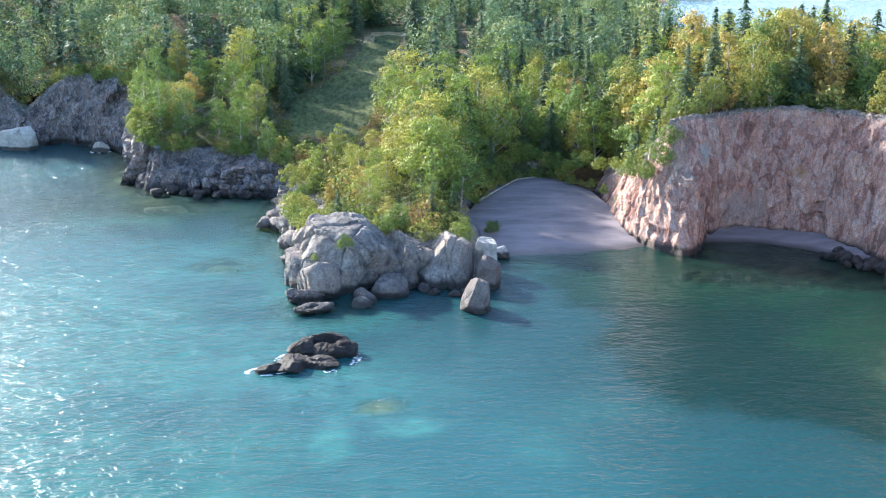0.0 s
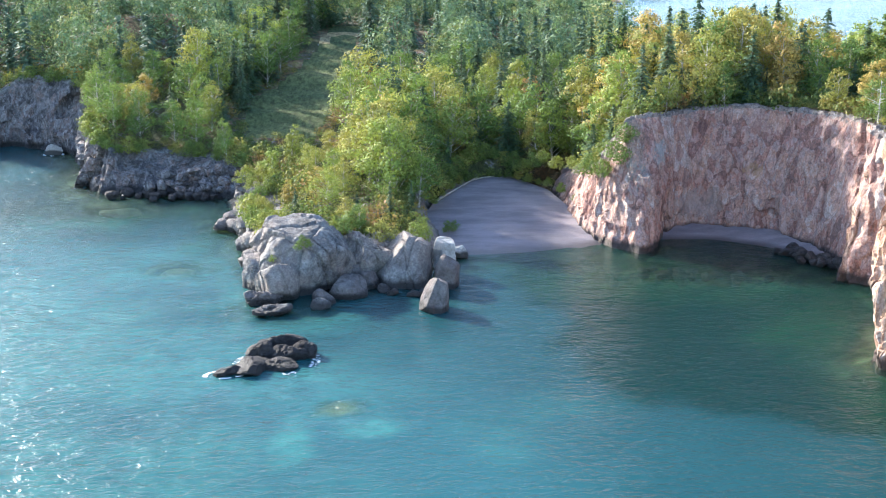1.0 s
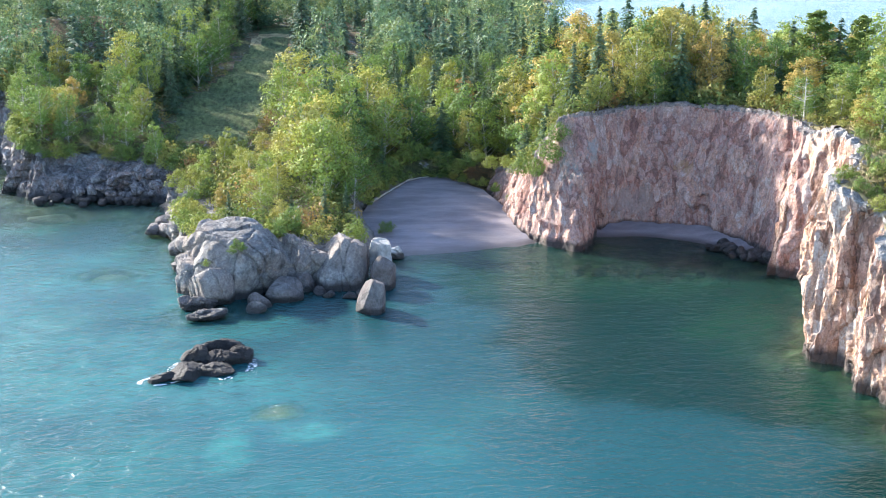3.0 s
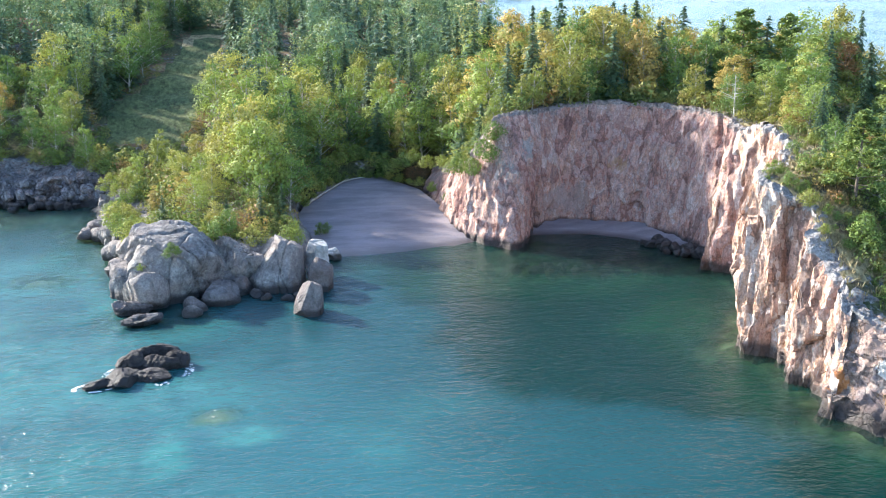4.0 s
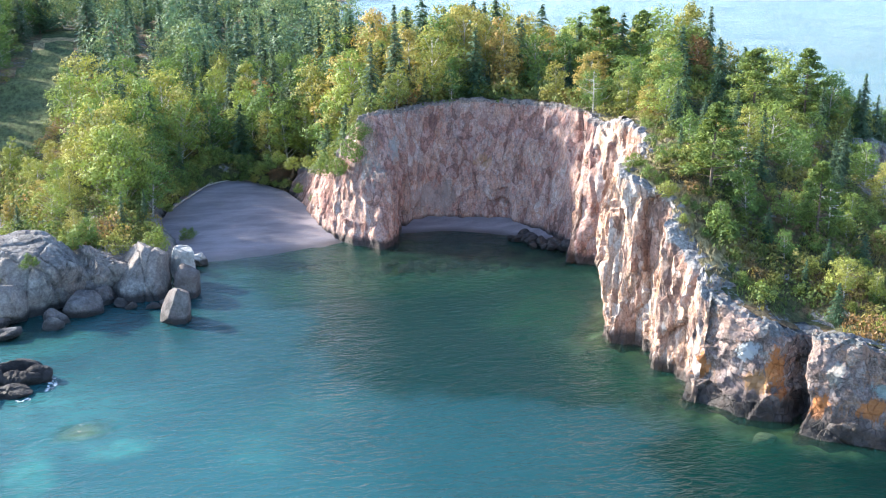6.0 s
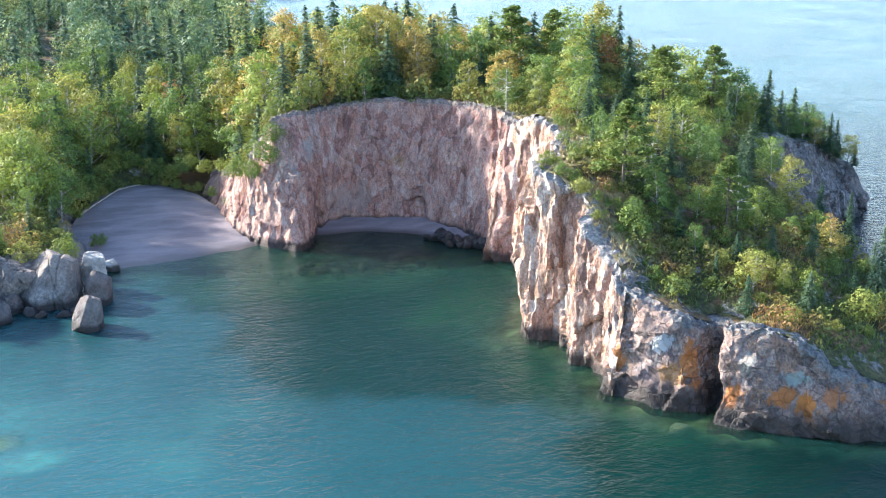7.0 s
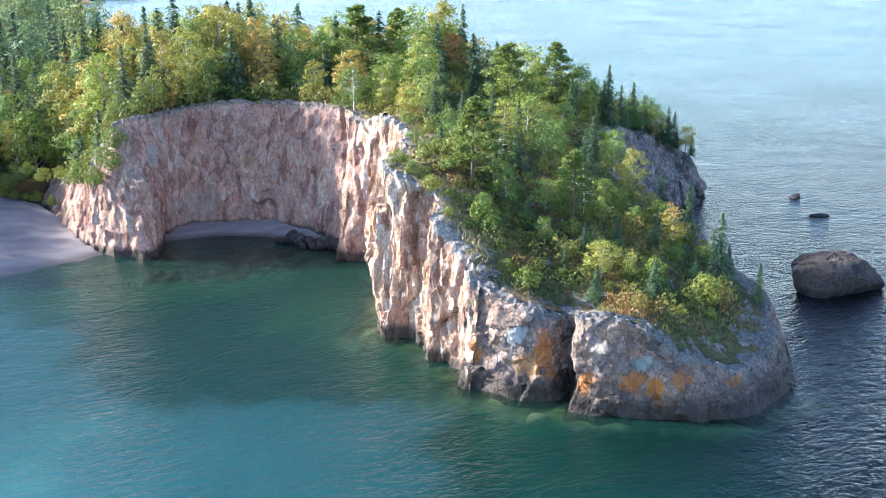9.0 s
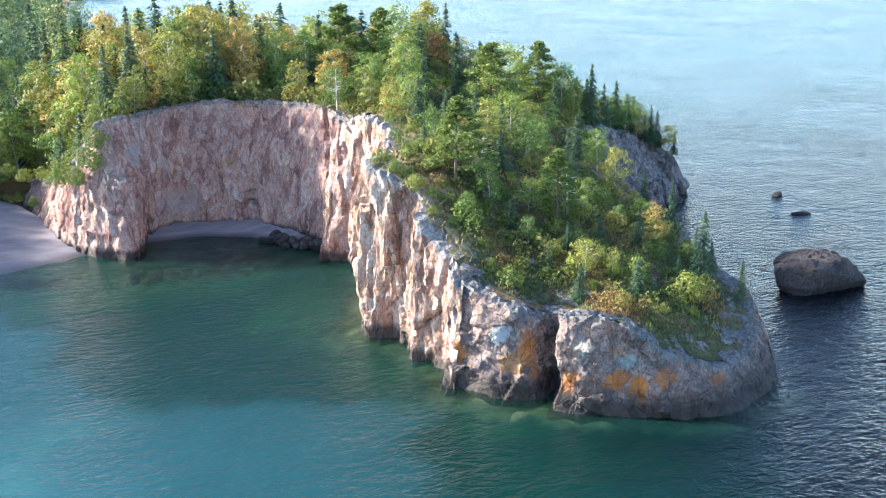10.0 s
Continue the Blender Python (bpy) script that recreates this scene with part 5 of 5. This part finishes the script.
for x, y, z in rim[:, 2:5]:
    if rng.uniform() < 0.75:
        plant("shrub", x + rng.normal() * 0.5, y + rng.normal() * 0.5, rng.uniform(1.2, 3.2), z=z - rng.uniform(0.2, 0.9))
# tall trees that shade the glade
for x, y in scatter(19, -52, -18, 226, 312, 4.6, lambda x, y: ~in_meadow(x, y) & ~in_meadow(x + 1.5, y) & (in_meadow(x + 12, y) | (y > 300)), 60):
    if rng.uniform() < 0.5:
        broadleaf(x, y, rng.uniform(10, 15), 0.1)
    else:
        plant("spruce", x, y, rng.uniform(11, 16), wide=1.2)
# low wind-cut trees on the far tip
for x, y in scatter(7, 100, 126, 134, 166, 2.5, lambda x, y: y < 175 - 0.2 * x, 60):
    plant("birch" if rng.uniform() < 0.6 else "spruce", x, y, rng.uniform(4.4, 6.6), wide=1.2)
for x in np.arange(103.5, 124.5, 1.5):
    plant("birch" if rng.uniform() < 0.65 else "spruce", x + rng.uniform(-0.4, 0.4), 141.0 + 0.09 * (x - 104) + rng.uniform(0, 1.2), rng.uniform(3.2, 4.6), wide=1.3)
# brush along the top of the beach
for x in np.arange(4.5, 27.5, 1.5):
    y = float(beach_top(x)) + 2.2 + rng.uniform(-0.4, 1.0)
    plant("shrub", x, y, rng.uniform(1.6, 3.4))
    plant("shrub", x + 0.7, y - 1.5, rng.uniform(0.9, 1.7), z=2.6)
for x, y in ((-24, 178), (-22.6, 174), (-22.2, 170), (-21, 166), (-20.4, 161), (-19.2, 157), (-18.0, 153), (-25.5, 181), (-23.2, 183), (-19.8, 164), (-21.2, 177), (-17.5, 156), (-20, 150), (-18.5, 147), (-21.5, 156), (-22, 162), (-17, 148.5), (-12, 145.5), (-9, 144.5), (-23.5, 168), (-2.5, 143.8), (2.5, 147)):
    plant("shrub", x, y, rng.uniform(1.8, 3.0))
# shrubs on the headland's open edge and along the rims
for x, y in scatter(3, 52, 92, 78, 114, 2.5, lambda x, y: (y < 114) & ~rocky(x, y)):
    plant("shrub", x, y, rng.uniform(0.8, 1.9) if y > 92 else rng.uniform(0.6, 1.3))
# low brush along the rim of the sunlit cliff
for x, y in scatter(17, 50, 72, 96, 140, 1.7, lambda x, y: (edge_distance(x, y, np.array(CLIFF_EAST)[:, 2:4]) < 5.2) & ~rocky(x, y), 38):
    plant("shrub", x, y, rng.uniform(0.5, 1.5))
# brush clinging to the cliff edge over the beach
for x, y, z, h in ((31.3, 157.6, 12.0, 3.0), (29.4, 158.6, 9.6, 2.4), (28.2, 163.0, 8.8, 3.0), (32.4, 159.0, 14.6, 2.6)):
    plant("shrub", x, y, h, z=z, wide=1.0)
# yellow grass and brush in the joints of the big rock
for x, y, z, h in ((-12.8, 134.4, 6.0, 1.0), (-11.6, 134.8, 6.2, 1.0), (-12.4, 135.6, 6.6, 0.9), (-16.2, 135.0, 4.2, 0.8), (-14.5, 144, 5.0, 1.4), (-9.0, 143.5, 5.6, 1.6), (-7.5, 143.0, 5.6, 2.2), (7.0, 160.0, 1.0, 1.7), (7.9, 161.0, 1.1, 1.3)):
    plant("shrub", x, y, h, z=z, wide=0.9)


def dead_tree(x, y, height, seed):
    """A bare grey pine with crooked limbs."""
    r = np.random.RandomState(seed)
    limbs = [((0, 0, 0), (0.1, 0, height * 0.5), 0.14, 0.10), ((0.1, 0, height * 0.5), (0.3, 0.1, height), 0.10, 0.02)]
    for k in range(16):
        q = r.uniform(0.3, 0.98)
        an = r.uniform(0, 6.28)
        ln = height * 0.34 * (1.15 - q) * r.uniform(0.7, 1.3)
        a = np.array([0.1, 0, height * q])
        b = a + np.array([math.cos(an), math.sin(an), r.uniform(-0.1, 0.35)]) * ln
        limbs += [(a, b, 0.05, 0.025), (b, b + np.array([math.cos(an + 0.6), math.sin(an + 0.6), 0.4]) * ln * 0.45, 0.025, 0.008)]
    top = tagged(new("dead_tree"), "bare grey dead tree among green ones", "tree", "dead trees")
    tv, tf = stems(limbs, 5)
    part("trunk", mesh_of("trunk", tv, tf, WHITE_BARK), top)
    top.matrix_basis = pose(x, y, float(land_height(np.array([x]), np.array([y]))[0]) - 0.1, 0, 0, seed * 40)


for x, y, h, s in ((72.5, 101.5, 6.2, 3), (64.2, 147, 6.0, 5), (34, 172, 9, 6), (66, 110, 5.5, 8)):
    dead_tree(x, y, h, s)


def foam(x, y, rx, ry, turn, seed):
    """A broken line of white water round a rock, at the lake's surface."""
    r = np.random.RandomState(seed)
    vs, fs, k = [], [], 0
    for i in range(340):
        a = i / 340 * 2 * math.pi + r.uniform(-0.05, 0.05)
        if math.sin(a * 2 + seed) + math.sin(a * 5 + 1.3 * seed) < -0.1:
            continue
        c = np.array([math.cos(a) * rx, math.sin(a) * ry, 0.03]) * (r.uniform(0.9, 1.12), r.uniform(0.9, 1.12), 1)
        m = int(r.randint(6, 9))
        an = np.sort(r.uniform(0, 6.28, m))
        s = r.uniform(0.03, 0.11)
        v = c + np.stack([np.cos(an) * s * 1.5, np.sin(an) * s, 0.01 + 0 * an], 1)
        vs.append(np.vstack([c + (0, 0, 0.05), v]))
        fs.append(np.array([[k, k + 1 + q, k + 1 + (q + 1) % m] for q in range(m)]))
        k += m + 1
    ob = new("foam", mesh_of("foam", np.vstack(vs), fs, FOAM))
    ob.matrix_world = pose(x, y, 0, 0, 0, turn)
    return tagged(ob, "thin white foam where waves break on rock", "foam", kind="stuff")


foam(-13.4, 112.0, 4.2, 3.6, 15, 2)
foam(-18.4, 108.8, 2.0, 1.1, 10, 3)
foam(-70, 225.6, 1.9, 1.2, 0, 7)


def far_woods():
    """The distant forest as one mass: many light trees, broad-leaved and coniferous."""
    r = np.random.RandomState(8)
    near, far = [], []
    for i in range(6):
        near.append((leafy(r, 10, r.uniform(6.0, 8.4), 1500, 0.25, 0.12)[1][0], 0))
        far.append((leafy(r, 10, r.uniform(6.0, 8.4), 380, 0.54, 0.08)[1][0], 0))
    for i in range(5):
        near.append((conifer(r, 10, r.uniform(4.0, 5.4), 24, 11, 0.48, 0.04, 0.36)[1][0], 1))
        far.append((conifer(r, 10, r.uniform(4.0, 5.4), 13, 7, 0.85, 0.04, 0.36)[1][0], 1))
    view = lambda x, y: ~in_meadow(x, y) & (bearing(x, y) > -26) & ~((bearing(x, y) > -7) & (bearing(x, y) < -2.1) & (y < 296))
    groups = {0: [], 1: []}
    for protos, spots in (
        (near, scatter(9, -190, 130, 195, 330, 6.0, lambda x, y: view(x, y) & ((y > 235) | ((x < -25) & ((x < -64) | (y > 236)))) & (bearing(x, y) < 11.5))),
        (far, scatter(10, -260, 125, 330, 640, 8.0, lambda x, y: view(x, y) & (bearing(x, y) < 10.8))),
    ):
        xs, ys = np.array(spots).T
        zs = land_height(xs, ys) - 0.2
        for x, y, z in zip(xs, ys, zs):
            v, g = protos[int(r.choice(11, p=[0.09] * 6 + [0.092] * 5))]
            s = r.uniform(0.85, 1.6)
            a = r.uniform(0, 6.28)
            c, d = math.cos(a), math.sin(a)
            w = v * s
            groups[g].append(np.column_stack([w[:, 0] * c - w[:, 1] * d + x, w[:, 0] * d + w[:, 1] * c + y, w[:, 2] + z]))
    for g, name, leaf, label in ((0, "broadleaf_woods", HAZY_WOODS_LEAF, "distant mixed birch woods in early autumn"), (1, "spruce_woods", HAZY_SPRUCE_LEAF, "distant dark spruce woods")):
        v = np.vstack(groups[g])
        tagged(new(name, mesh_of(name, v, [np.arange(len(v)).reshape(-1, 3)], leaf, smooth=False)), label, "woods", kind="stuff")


far_woods()


def undergrowth():
    """Low brush that covers the ground between the trees, as one mass."""
    r = np.random.RandomState(12)
    protos = [leafy(r, 1.6, 2.6, 96, 0.19, 0.02)[1][0] for _ in range(6)]
    spots = scatter(13, -30, 130, 78, 215, 1.7, lambda x, y: ~in_meadow(x, y) & (bearing(x, y) > -14) & ((y > 82) | (x < 50)) & ~rocky(x, y) & (edge_distance(x, y, np.array(CLIFF_EAST)[:, 2:4]) > 4.2))
    spots += scatter(14, -190, -12, 180, 262, 2.3, lambda x, y: ~in_meadow(x, y) & (bearing(x, y) > -26))
    rim = scatter(4, -28, 64, 143, 200, 2.3, lambda x, y: (edge_distance(x, y, RIM) < 6.0) & ((x > 26) | (x < 5)))
    rim += scatter(16, -125, -24, 184, 246, 2.3, lambda x, y: edge_distance(x, y, RIM) < 5.0)
    xs, ys = np.array(spots + rim).T
    zs = land_height(xs, ys) - 0.1
    out = []
    for i, (x, y, z) in enumerate(zip(xs, ys, zs)):
        v = protos[r.randint(6)] * (r.uniform(0.5, 1.25) if i < len(spots) else r.uniform(0.8, 1.9))
        a = r.uniform(0, 6.28)
        c, d = math.cos(a), math.sin(a)
        out.append(np.column_stack([v[:, 0] * c - v[:, 1] * d + x, v[:, 0] * d + v[:, 1] * c + y, v[:, 2] + z]))
    v = np.vstack(out)
    tagged(new("undergrowth", mesh_of("undergrowth", v, [np.arange(len(v)).reshape(-1, 3)], BRUSH_LEAF, smooth=False)), "low mixed brush under the trees", "undergrowth", kind="stuff")


undergrowth()


def grass_tufts(name, material, spots, low, high, label, seed):
    """Tufts of thin bent blades, as one mass."""
    r = np.random.RandomState(seed)
    xs, ys = np.array(spots).T
    base = np.repeat(np.column_stack([xs, ys, land_height(xs, ys) + 0.02]), 9, axis=0)
    base[:, :2] += r.normal(size=(len(base), 2)) * 0.16
    an, tall = r.uniform(0, 6.28, len(base)), r.uniform(low, high, len(base))
    side = np.stack([np.cos(an), np.sin(an), 0 * an], 1) * (0.05 + 0.10 * tall)[:, None]
    tip = base + np.column_stack([r.normal(size=(len(base), 2)) * 0.45 * tall[:, None], tall])
    v = np.stack([base - side - (0, 0, 0.1), base + side - (0, 0, 0.1), tip], 1).reshape(-1, 3)
    tagged(new(name, mesh_of(name, v, [np.arange(len(v)).reshape(-1, 3)], material, smooth=False)), label, "grass", kind="stuff")


EDGE = np.array(CLIFF_EAST)[:, 2:4]
grass_tufts("dry_grass", DRY_GRASS, scatter(23, 50, 76, 94, 142, 0.75, lambda x, y: edge_distance(x, y, EDGE) < 7.5), 0.25, 0.7, "tufts of dry grass along a cliff edge", 24)
grass_tufts("turf", BRUSH_LEAF, scatter(25, 56, 92, 78, 104, 0.62, lambda x, y: (edge_distance(x, y, BARE[0]) > 3.2) & (edge_distance(x, y, BARE[1]) > 3.4) & (edge_distance(x, y, EDGE) > 4.0)), 0.2, 0.6, "rough green turf above bare rock", 26)
